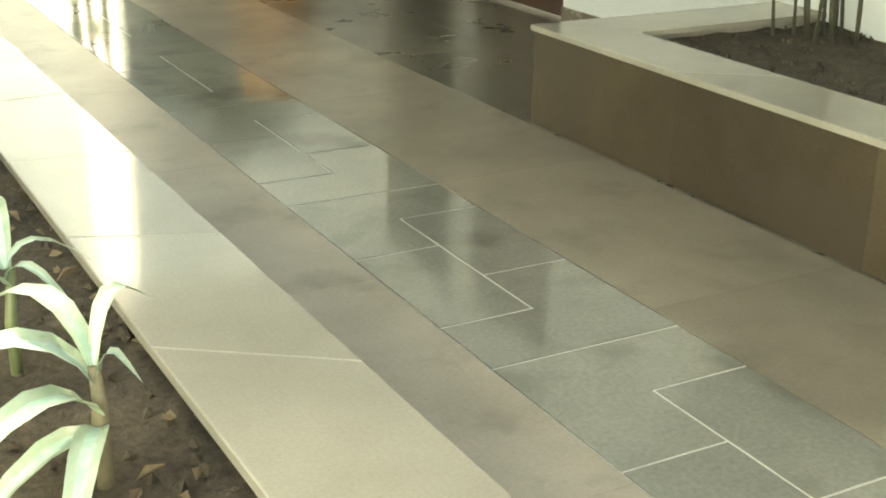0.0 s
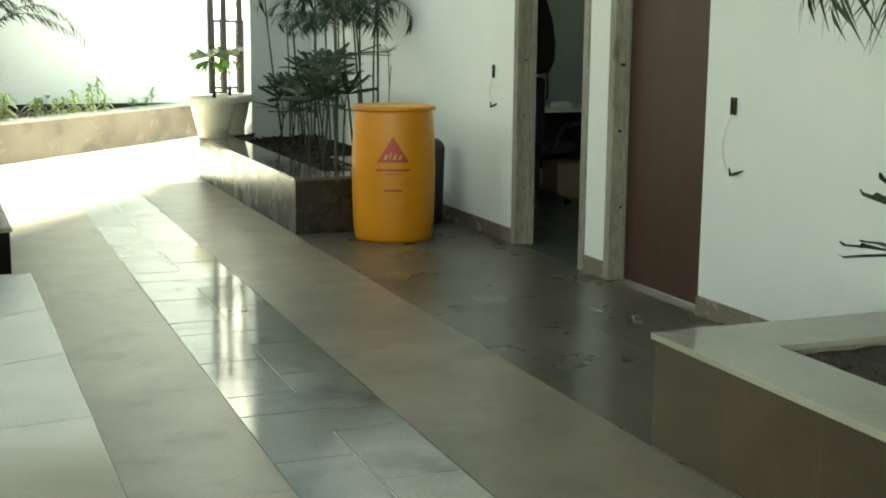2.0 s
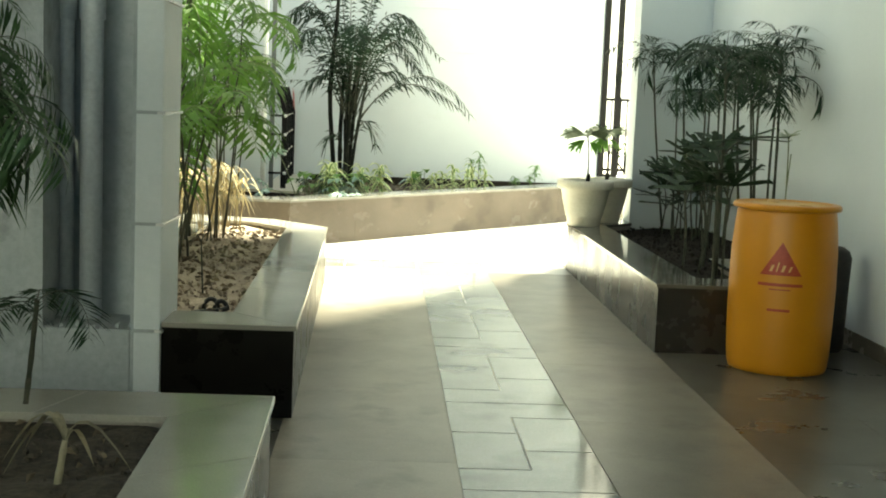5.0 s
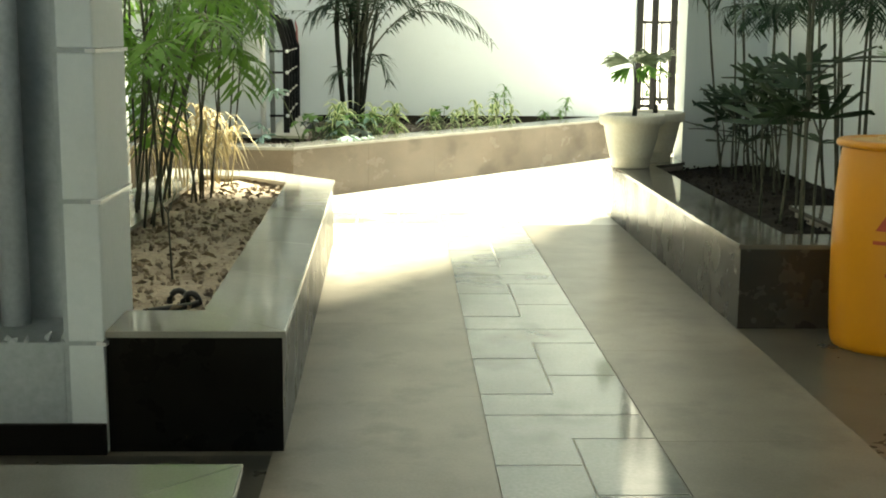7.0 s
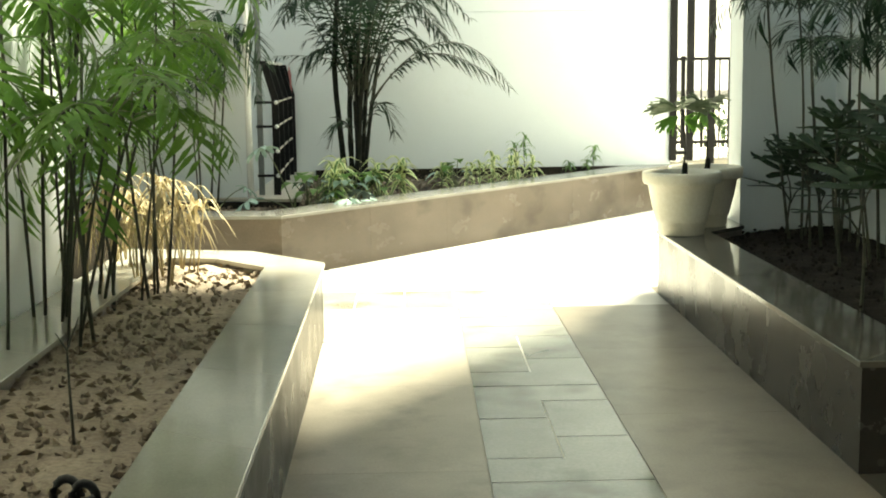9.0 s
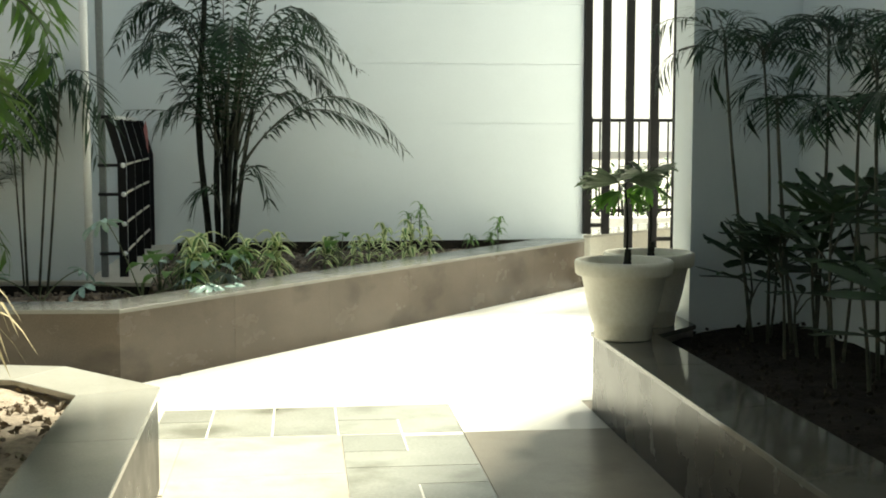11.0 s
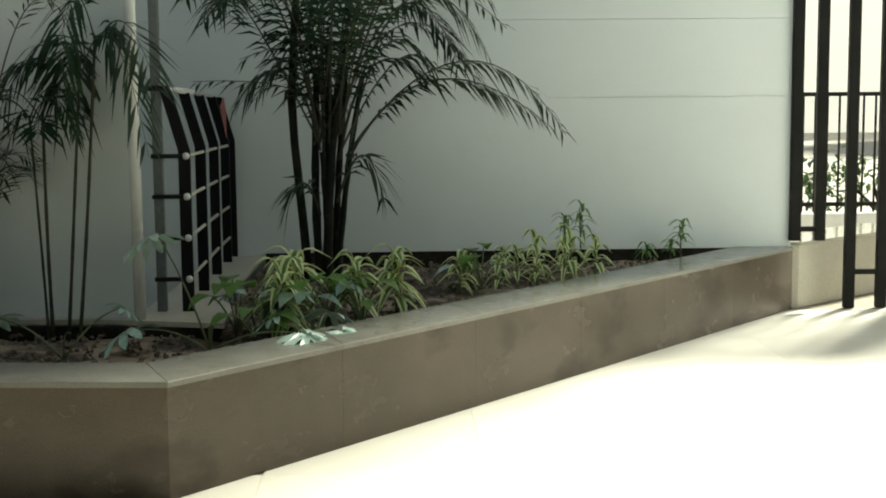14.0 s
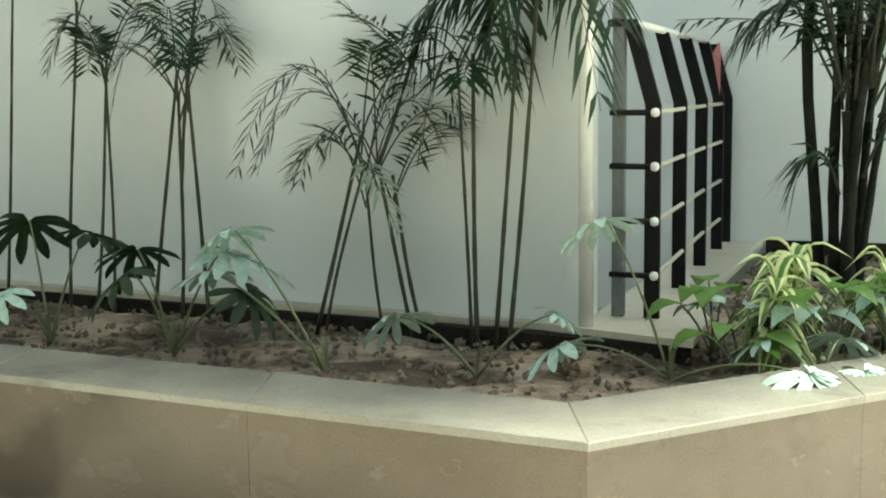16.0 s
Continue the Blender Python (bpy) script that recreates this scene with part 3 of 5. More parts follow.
# ---- drum and bin ----
def make_drum(at):
    t = thing("plastic_drum", pose(*at, 0, 0, -110), "tall amber plastic drum with red triangle print, standing on the floor", "drum")
    R = 0.282
    prof = [(0.0, 0.012), (R - 0.05, 0.012), (R - 0.035, 0.0), (R - 0.02, 0.004), (R - 0.012, 0.03), (R - 0.006, 0.09), (R, 0.25), (R + 0.004, 0.45),
            (R, 0.66), (R - 0.01, 0.80), (R - 0.018, 0.865), (R - 0.021, 0.878)]
    part("body", lathe(bmesh.new(), prof, 64), M_drum, t)
    rim = [(R - 0.021, 0.878), (R + 0.003, 0.882), (R + 0.007, 0.892), (R + 0.005, 0.905), (R - 0.004, 0.912), (R - 0.03, 0.914), (R - 0.045, 0.905)]
    part("rim", lathe(bmesh.new(), rim, 64), M_drum, t, "moulded lip")
    lid = [(R - 0.045, 0.905), (R - 0.06, 0.897), (0.12, 0.9), (0.0, 0.902)]
    part("lid", lathe(bmesh.new(), lid, 64), M_drum_lid, t, "dusty recessed lid")
    for x, y in ((0.12, 0.1), (-0.13, -0.08)):
        bm = lathe(bmesh.new(), [(0.035, 0.895), (0.035, 0.912), (0.03, 0.915), (0.0, 0.915)], 20)
        bmesh.ops.translate(bm, verts=bm.verts, vec=(x, y, 0))
        part("bung", bm, M_drum_lid, t)

    def wrap(shape, name, mat, off, label):
        bm = bmesh.new()
        rr = R + 0.0046 + off
        for quad in shape:
            (u0, z0), (u1, z1), (u2, z2), (u3, z3) = quad
            n = 10
            lo = [(u0 + (u1 - u0) * i / n, z0 + (z1 - z0) * i / n) for i in range(n + 1)]
            hi = [(u3 + (u2 - u3) * i / n, z3 + (z2 - z3) * i / n) for i in range(n + 1)]
            def on(u, z):
                bulge = -0.004 * ((z - 0.45) / 0.2) ** 2
                return bm.verts.new(((rr + bulge) * math.cos(u / R), (rr + bulge) * math.sin(u / R), z))
            a, b = [on(*p) for p in lo], [on(*p) for p in hi]
            for i in range(n):
                bm.faces.new((a[i], a[i + 1], b[i + 1], b[i]))
        part(name, bm, mat, t, label)
    tri = [((-0.108 * (1 - k / 8), 0.545 + 0.175 * k / 8), (0.108 * (1 - k / 8), 0.545 + 0.175 * k / 8),
            (0.108 * (1 - (k + 1) / 8) + 0.001, 0.545 + 0.175 * (k + 1) / 8), (-0.108 * (1 - (k + 1) / 8) - 0.001, 0.545 + 0.175 * (k + 1) / 8)) for k in range(8)]
    wrap(tri, "printed_triangle", M_red, 0, "solid red triangle print")
    strokes = []
    for u, z, w, h in ((-0.06, 0.565, 0.024, 0.035), (-0.026, 0.565, 0.012, 0.05), (0.0, 0.565, 0.024, 0.035), (0.036, 0.565, 0.02, 0.03)):
        strokes.append(((u, z), (u + w * 0.6, z), (u + w * 0.6 + 0.012, z + h), (u + 0.012, z + h)))
    wrap(strokes, "printed_mark", M_print_light, 0.0012, "pale strokes on the triangle")
    wrap([((-0.116, 0.487), (0.116, 0.487), (0.116, 0.503), (-0.116, 0.503))], "print_bar", M_red, 0, "line of small red print")
    wrap([((-0.055, 0.466), (0.055, 0.466), (0.055, 0.472), (-0.055, 0.472))], "print_bar", M_red, 0, "line of small red print")
    wrap([((-0.058, 0.352), (0.058, 0.352), (0.058, 0.366), (-0.058, 0.366))], "print_bar", M_red, 0, "dark red printed bar")
    return t


make_drum((3.60, 9.575, 0))
bm = lathe(bmesh.new(), [(0.0, 0.0), (0.085, 0.0), (0.10, 0.02), (0.11, 0.45), (0.115, 0.56), (0.10, 0.60), (0.065, 0.625), (0.0, 0.63)], 32)
bin_t = thing("waste_bin", (4.07, 10.12, 0), "dark brown plastic bin standing behind the drum", "bin")
part("body", bm, M_rubber, bin_t)


# ---- wall boxes with loose cable ----
def cable_box(y, z, pts, w=0.05, h=0.085):
    t = thing("switch_box", (4.279, y, z), "open black switch box with a loose cable on the white wall", "switch box", "wall boxes")
    bm = boxes((-0.012, 0.0, -w / 2, w / 2, -h / 2, h / 2), bevel=0.004)
    part("box", bm, M_rubber, t)
    part("inner_frame", boxes((-0.014, -0.0125, -w / 2 + 0.01, w / 2 - 0.01, -h / 2 + 0.012, h / 2 - 0.012)), M_black, t)
    bm = bmesh.new()
    tube(bm, [(-0.012 - 0.01 * math.sin(i), a, b) for i, (a, b) in enumerate(pts)], 0.0028, 6)
    part("cable", bm, M_label, t, "thin pale cable")
    bm = bmesh.new()
    a, b = pts[-1]
    tube(bm, [(-0.015, a + 0.07, b + 0.02), (-0.022, a + 0.05, b - 0.012), (-0.02, a, b), (-0.018, a - 0.05, b + 0.018)], [0.003, 0.007, 0.008, 0.003], 8)
    part("cable_end", bm, M_rubber, t, "frayed dark cable end")


cable_box(6.575, 1.07, [(0.0, -0.04), (0.03, -0.1), (0.055, -0.18), (0.06, -0.25), (0.04, -0.31), (-0.03, -0.325), (-0.07, -0.315)], 0.045, 0.085)
cable_box(9.43, 1.14, [(0.0, -0.04), (0.01, -0.08), (0.035, -0.13), (0.04, -0.17), (0.0, -0.2), (-0.05, -0.23)], 0.035, 0.09)


# ---- flower pots ----
def flower_pot(at, s, label):
    t = thing("flower_pot", at, label, "flower pot", "white pots")
    prof = [(0.0, 0.0), (0.138 * s, 0.0), (0.146 * s, 0.006), (0.153 * s, 0.075 * s), (0.160 * s, 0.078 * s), (0.164 * s, 0.095 * s), (0.190 * s, 0.2 * s), (0.212 * s, 0.315 * s),
            (0.238 * s, 0.325 * s), (0.246 * s, 0.335 * s), (0.25 * s, 0.385 * s), (0.246 * s, 0.398 * s), (0.236 * s, 0.402 * s), (0.224 * s, 0.396 * s), (0.215 * s, 0.34 * s)]
    part("body", lathe(bmesh.new(), prof, 48), M_pot, t)
    part("earth", lathe(bmesh.new(), [(0.216 * s, 0.345 * s), (0.12 * s, 0.352 * s), (0.04 * s, 0.36 * s), (0.0, 0.362 * s)], 24), M_soil, t)
    return t


flower_pot((3.087, 13.255, 0.401), 0.95, "white round plastic pot with a small fan palm on the coping")
flower_pot((3.325, 13.66, 0.401), 0.94, "white round plastic pot standing behind another pot")


# ---- plants ----
def leaflet(bm, p, d, up, length, w, droop, mat=0):
    """One narrow pinna of two bent triangles."""
    side = d.cross(up).normalized() * w
    mid = p + d * length * 0.45 - Vector((0, 0, droop * 0.25 * length))
    tip = p + d * length - Vector((0, 0, droop * length))
    a, l, r, e = bm.verts.new(p), bm.verts.new(mid + side), bm.verts.new(mid - side), bm.verts.new(tip)
    for f in ((a, r, l), (l, r, e)):
        bm.faces.new(f).material_index = mat


def frond_mesh(name, length, pairs, leaf_len, leaf_w, arch, mats, seed, bare=0.22, leaf_droop=0.35, rachis=0.006, sweep=0.75):
    """A pinnate frond along +x that rises and arches over; the leaflets stand in pairs along it."""
    rr = random.Random(seed)
    bm = bmesh.new()
    pts = []
    n = 12
    ang = radians(62)
    p = Vector((0, 0, 0))
    for i in range(n + 1):
        pts.append(p.copy())
        a = ang - arch * (i / n) ** 1.3
        p = p + Vector((math.cos(a), 0.06 * math.sin(seed * 1.7) * i / n, math.sin(a))) * (length / n)
    tube(bm, pts, [rachis * (1 - 0.75 * i / n) for i in range(n + 1)], 5, True, 1)
    for k in range(pairs):
        f = bare + (1 - bare) * (k + 0.5) / pairs
        i = min(n - 1, int(f * n))
        q = pts[i].lerp(pts[i + 1], f * n - i)
        d = (pts[i + 1] - pts[i]).normalized()
        size = leaf_len * (0.55 + 0.6 * math.sin(math.pi * min(1, f * 0.9 + 0.1)) ** 0.8) * rr.uniform(0.85, 1.1) * (1.0 if f < 0.9 else 0.75)
        for sgn in (-1, 1):
            if rr.random() < 0.05:
                continue
            out = Vector((0, sgn, 0)) + d * sweep * rr.uniform(0.8, 1.3) + Vector((0, 0, rr.uniform(0.02, 0.28)))
            leaflet(bm, q, out.normalized(), Vector((0, 0, 1)) + d * 0.3, size, leaf_w * rr.uniform(0.8, 1.15), leaf_droop * rr.uniform(0.6, 1.5))
    return link(name, bm, mats)


def fan_mesh(name, blades, length, w, mats, seed, spread=1.9, petiole=0.22, droop=0.3):
    """A fan leaf on a stalk along +x: blunt straps that radiate from its end."""
    rr = random.Random(seed)
    bm = bmesh.new()
    end = Vector((petiole * 0.8, 0, petiole * 0.55))
    tube(bm, [(0, 0, 0), (petiole * 0.45, 0, petiole * 0.4), end], [0.005, 0.004, 0.0035], 5, True, 1)
    for k in range(blades):
        a = (k / (blades - 1) - 0.5) * 2 * spread + rr.uniform(-0.1, 0.1)
        L = length * rr.uniform(0.8, 1.05) * (1 - 0.12 * abs(a) / spread)
        d = Vector((math.cos(a), math.sin(a), rr.uniform(0.1, 0.45))).normalized()
        s = d.cross(Vector((0, 0, 1))).normalized()
        prev = None
        for j, (f, ww) in enumerate(((0, 0.25), (0.3, 0.9), (0.65, 1.0), (0.93, 0.72), (1.0, 0.3))):
            c = end + d * L * f - Vector((0, 0, droop * L * f * f * rr.uniform(0.7, 1.3)))
            row = [bm.verts.new(c + s * w * ww), bm.verts.new(c - Vector((0, 0, w * 0.3 * ww))), bm.verts.new(c - s * w * ww)]
            if prev:
                for u in range(2):
                    bm.faces.new((prev[u], prev[u + 1], row[u + 1], row[u])).smooth = True
            prev = row
    return link(name, bm, mats)


def strap(bm, base, az, length, w, rise, droop, mats=(0, 0), n=6):
    """An arching strap leaf with a stripe down its middle."""
    d = Vector((math.cos(az), math.sin(az), 0))
    s = Vector((-math.sin(az), math.cos(az), 0))
    prev = None
    for i in range(n + 1):
        f = i / n
        c = Vector(base) + d * length * (0.25 * f + 0.75 * f * f) * 0.9 + Vector((0, 0, rise * math.sin(min(1.0, f * 1.15) * 1.9) - droop * f ** 3))
        ww = w * (math.sin(math.pi * (0.14 + 0.86 * f)) ** 0.7 if f < 1 else 0.02)
        row = [bm.verts.new(c + s * ww + Vector((0, 0, 0.25 * ww))), bm.verts.new(c + s * ww * 0.4), bm.verts.new(c - s * ww * 0.4), bm.verts.new(c - s * ww + Vector((0, 0, 0.25 * ww)))]
        if prev:
            for u in range(3):
                f_ = bm.faces.new((prev[u], prev[u + 1], row[u + 1], row[u]))
                f_.material_index, f_.smooth = mats[1] if u == 1 else mats[0], True
        prev = row


def place(az, tilt, at, s=1.0):
    return Matrix.Translation(at) @ Euler((0, 0, az)).to_matrix().to_4x4() @ Euler((0, tilt, 0)).to_matrix().to_4x4() @ Matrix.Scale(s, 4)


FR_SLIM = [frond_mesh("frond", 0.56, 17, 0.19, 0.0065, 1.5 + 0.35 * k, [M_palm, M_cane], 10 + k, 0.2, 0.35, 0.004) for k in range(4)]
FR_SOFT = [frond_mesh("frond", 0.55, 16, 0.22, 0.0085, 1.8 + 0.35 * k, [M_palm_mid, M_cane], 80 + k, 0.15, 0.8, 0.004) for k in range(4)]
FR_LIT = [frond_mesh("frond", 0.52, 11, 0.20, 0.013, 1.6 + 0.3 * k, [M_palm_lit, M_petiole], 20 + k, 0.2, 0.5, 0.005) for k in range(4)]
FR_TUFT = [frond_mesh("frond", 0.42, 14, 0.19, 0.0068, 1.8 + 0.4 * k, [M_palm, M_cane], 30 + k, 0.12, 0.5, 0.0035) for k in range(4)]
FANS = [fan_mesh("leaf", 4 + k, 0.22 + 0.015 * k, 0.0205, [M_rhapis, M_cane], 40 + k, 1.15 + 0.18 * k, 0.13, 0.16) for k in range(4)]
FAN_POT = [fan_mesh("leaf", 20, 0.25, 0.0125, [m, M_petiole], 50 + k, 0.6, 0.04, 0.3) for k, m in enumerate((M_fan_sheen, M_fan_lit))]


def cane_part(t, a, b, r, bow=0.0, mat=None, name="cane"):
    bm = bmesh.new()
    a, b = Vector(a), Vector(b)
    n = 9
    pts = []
    rad = []
    for i in range(n + 1):
        f = i / n
        pts.append(a.lerp(b, f) + Vector((bow * math.sin(math.pi * f), bow * 0.4 * math.sin(2 * math.pi * f), 0)))
        rad.append(r * (1 - 0.25 * f) * (1.16 if i % 2 else 0.96))
    tube(bm, pts, rad, 7)
    part(name, bm, mat or M_cane, t)


def slender_palm(at, canes, fronds, label, meshes, seed, r=0.008, group="slender palms", per=6, scale=1.0, trunk=None, tilt=(-0.25, 0.5)):
    """Thin canes (dx, dy, height, lean x, lean y), each with a tuft of fronds."""
    rr = random.Random(seed)
    t = thing("palm", at, label, "palm", group)
    for dx, dy, h, lx, ly in canes:
        top = Vector((dx + lx, dy + ly, h))
        cane_part(t, (dx, dy, -0.03), top, r * rr.uniform(0.85, 1.2), rr.uniform(-0.03, 0.03), trunk)
        a0 = rr.random() * 6.28
        for k in range(per):
            az = a0 + k * 2.4 + rr.uniform(-0.3, 0.3)
            zz = top * (1 - 0.05 * k / max(1, per))
            part("frond", rr.choice(meshes), None, t, m=place(az, rr.uniform(*tilt), zz, scale * rr.uniform(0.75, 1.15)))
    for az, tl, z, s in fronds:
        part("frond", rr.choice(meshes), None, t, m=place(az, tl, (0, 0, z), s))
    return t


def lady_palm(at, canes, label, seed, per=4, group="lady palms", scale=1.0):
    rr = random.Random(seed)
    t = thing("lady_palm", at, label, "lady palm", group)
    for dx, dy, h in canes:
        lx, ly = rr.uniform(-0.05, 0.05), rr.uniform(-0.05, 0.05)
        cane_part(t, (dx, dy, -0.03), (dx + lx, dy + ly, h), 0.0075, rr.uniform(-0.015, 0.015))
        a0 = rr.random() * 6.28
        for k in range(per):
            f = 1 - 0.4 * (k / per) ** 1.2
            part("leaf", rr.choice(FANS), None, t, m=place(a0 + k * 2.1 + rr.uniform(-0.4, 0.4), rr.uniform(-0.75, 0.1), (dx + lx * f, dy + ly * f, h * f), scale * rr.uniform(0.8, 1.1)))
    return t


# right planter by the drum
Z = 0.345
for i, (x, y, canes) in enumerate((
        (3.78, 12.95, [(0, 0, 0.50), (0.09, 0.06, 0.26)]),
        (3.92, 13.5, [(0, 0, 0.46), (-0.1, 0.08, 0.24)]),
        (3.72, 12.25, [(0, 0, 0.62), (0.1, -0.1, 0.44)]),
        (4.02, 12.85, [(0, 0, 0.72), (-0.07, 0.12, 0.5)]),
        (3.62, 11.35, [(0, 0, 0.55), (0.12, 0.1, 0.7)]),
        (3.5, 10.98, [(0, 0, 0.6), (-0.08, 0.12, 0.42)]),
        (3.44, 10.40, [(0, 0, 0.78), (0.08, 0.08, 0.5)]),
        (4.1, 13.2, [(0, 0, 0.3), (-0.08, -0.05, 0.6)]))):
    lady_palm((x, y, Z), canes, "dark green lady palm with fan leaves in dark earth", 100 + i, per=3, scale=1.22)
for i, (x, y, canes) in enumerate((
        (3.8, 13.42, [(0, 0, 1.5, -0.16, 0.05), (0.06, -0.05, 1.45, -0.04, 0.05)]),
        (4.08, 13.3, [(0, 0, 1.55, 0.0, -0.05), (-0.08, 0.1, 1.2, -0.08, 0.08)]),
        (4.0, 12.45, [(0, 0, 1.32, -0.05, 0.0), (0.08, 0.1, 1.5, 0.03, 0.05), (-0.08, -0.1, 1.15, -0.1, -0.03)]),
        (4.05, 11.65, [(0, 0, 1.38, -0.1, 0.0), (0.05, 0.14, 1.5, 0, 0.05), (-0.1, -0.08, 1.22, -0.1, 0.0)]),
        (4.0, 11.2, [(0, 0, 1.3, 0.02, 0.0), (0.06, 0.1, 1.48, 0.0, 0.05), (-0.06, 0.05, 1.1, -0.06, 0.05)]),
        (3.52, 10.7, [(0, 0, 1.28, -0.02, -0.08), (0.06, 0.15, 1.4, 0, 0.1)]))):
    slender_palm((x, y, Z), canes, [], "slender cane palm with feathery tufts against a white wall", FR_TUFT, 130 + i, per=8, scale=0.95, r=0.009, tilt=(-0.35, 0.7))

# pale sprig behind the drum
t = thing("leafy_sapling", (3.9, 10.62, Z), "single thin stalk with a pale leaf tuft behind the drum", "foliage plant", "small green plants")
cane_part(t, (0, 0, -0.02), (0.02, 0.0, 0.9), 0.005, 0.015, M_petiole, "stem")
cane_part(t, (0.03, 0.02, -0.02), (0.05, 0.02, 0.8), 0.004, -0.01, M_petiole, "stem")
FAN_PALE = fan_mesh("leaf", 6, 0.09, 0.010, [M_sheen, M_petiole], 71, 1.5, 0.02, 0.2)
for k, az in enumerate((3.6, 5.2)):
    part("leaf", FAN_PALE, None, t, m=place(az, -0.5, (0.02, 0.0, 0.89), 1.0))

# wall planter near the start
lady_palm((4.0, 4.72, Z), [(0, 0, 0.62), (0.1, -0.06, 0.8), (-0.02, -0.14, 0.5), (-0.08, 0.03, 0.34)], "dark green lady palm in the wall planter", 160, 5)
lady_palm((3.9, 4.1, Z), [(0, 0, 0.6), (0.12, 0.1, 0.7)], "dark green lady palm in the wall planter", 161, 5)
slender_palm((4.1, 4.55, Z), [(0, 0, 1.45, -0.1, 0.12), (0.08, 0.12, 1.3, 0, 0.1), (-0.05, -0.12, 1.55, -0.12, -0.1)], [],
             "slender cane palm with hanging feathery fronds", FR_TUFT, 162, per=9, scale=1.35, tilt=(0.1, 1.0))
slender_palm((3.95, 3.7, Z), [(0, 0, 1.5, -0.1, 0.05), (0.1, 0.1, 1.4, 0, 0.1)], [],
             "slender cane palm with hanging feathery fronds", FR_TUFT, 163, per=8, scale=1.3, tilt=(0.0, 0.9))

t = thing("palm", (3.98, 4.62, Z), "tall cane palm with fronds hanging over the wall planter", "palm", "slender palms")
rr = random.Random(31)
cane_part(t, (0, 0, -0.03), (-0.12, 0.1, 1.42), 0.012, 0.02)
cane_part(t, (0.05, -0.08, -0.03), (0.0, -0.02, 1.3), 0.011, -0.02)
for az, tl, s_ in ((2.2, 0.75, 1.5), (1.7, 0.6, 1.4), (2.8, 0.9, 1.4), (3.4, 0.8, 1.3), (1.2, 0.7, 1.2), (4.2, 0.7, 1.2), (0.3, 0.5, 1.0)):
    part("frond", rr.choice(FR_TUFT), None, t, m=place(az, tl, (-0.12, 0.1, 1.40), s_))

# pot palms
for i, (x, y, h) in enumerate(((3.10, 13.25, 0.36), (3.335, 13.665, 0.38))):
    t = thing("fan_palm", (x, y, 0.742), "young fan palm with pleated bright leaves in a white pot", "fan palm", "pot palms")
    cane_part(t, (0, 0, -0.01), (0.005, 0, 0.09), 0.02, 0, M_trunk, "stump")
    cane_part(t, (0, 0, 0.07), (-0.015, 0.01, h + 0.05), 0.006, 0.008, M_trunk, "stalk")
    for k, (az, tl, roll, sc, dz) in enumerate(((3.05, -0.12, 0.6, 1.1, 0.0), (3.5, 0.55, -0.2, 0.9, -0.02), (0.15, -0.1, -0.6, 1.0, 0.01), (-0.5, 0.7, 0.3, 0.7, -0.03))):
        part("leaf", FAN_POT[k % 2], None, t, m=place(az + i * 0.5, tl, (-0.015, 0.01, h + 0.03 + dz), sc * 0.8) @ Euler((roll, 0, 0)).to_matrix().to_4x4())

# fronds set from a base over a high point to a drooping tip
def free_frond(t, base, high, tip, pairs, leaf_len, leaf_w, droop, mats, rr, bare=0.3, r=0.006, name="frond"):
    bm = bmesh.new()
    a, h, e = Vector(base), Vector(high), Vector(tip)
    c = h * 2 - (a + e) / 2
    n = 14
    pts = [a * (1 - f) ** 2 + c * 2 * f * (1 - f) + e * f * f for f in (i / n for i in range(n + 1))]
    tube(bm, pts, [r * (1 - 0.75 * i / n) for i in range(n + 1)], 5, True, 1)
    for k in range(pairs):
        f = bare + (1 - bare) * (k + 0.3) / pairs
        i = min(n - 1, int(f * n))
        q = pts[i].lerp(pts[i + 1], f * n - i)
        d = (pts[i + 1] - pts[i]).normalized()
        side = d.cross(Vector((0, 0, 1)))
        side = side.normalized() if side.length > 0.2 else Vector((0.7, -0.7, 0))
        up = side.cross(d)
        g = (k + 0.5) / pairs
        size = leaf_len * (0.62 + 0.45 * math.sin(math.pi * min(1, 0.15 + g * 0.8))) * (1 if g < 0.85 else 0.7)
        for sg in (-1, 1):
            if rr.random() < 0.04:
                continue
            out = side * sg + d * rr.uniform(0.55, 0.95) + up * rr.uniform(0.0, 0.4)
            leaflet(bm, q, out.normalized(), up, size * rr.uniform(0.85, 1.12), leaf_w * rr.uniform(0.8, 1.15), droop * rr.uniform(0.6, 1.4))
    part(name, bm, mats, t)


def crown(t, top, n, length, rr, mats, pairs=15, leaf_len=0.17, leaf_w=0.0075, droop=0.3, rise=(0.25, 0.6), fall=(0.0, 0.45), flat=0.45):
    """A spray of fronds that rise from the top of a cane and bend over; flat squeezes it towards the wall behind."""
    a0 = rr.random() * 6.28
    for k in range(n):
        az = a0 + k * 2.4 + rr.uniform(-0.35, 0.35)
        ln = length * rr.uniform(0.7, 1.15)
        d = Vector((math.cos(az), math.sin(az) * flat - 0.12, 0)) * ln * rr.uniform(0.55, 0.95)
        top_v = Vector(top) - Vector((0, 0, rr.uniform(0, 0.12)))
        high = top_v + d * 0.5 + Vector((0, 0, ln * rr.uniform(*rise)))
        tip = top_v + d + Vector((0, 0, ln * (rr.uniform(*rise) - rr.uniform(*fall))))
        free_frond(t, top_v, high, tip, pairs, leaf_len, leaf_w, droop, mats, rr, 0.25, 0.004)


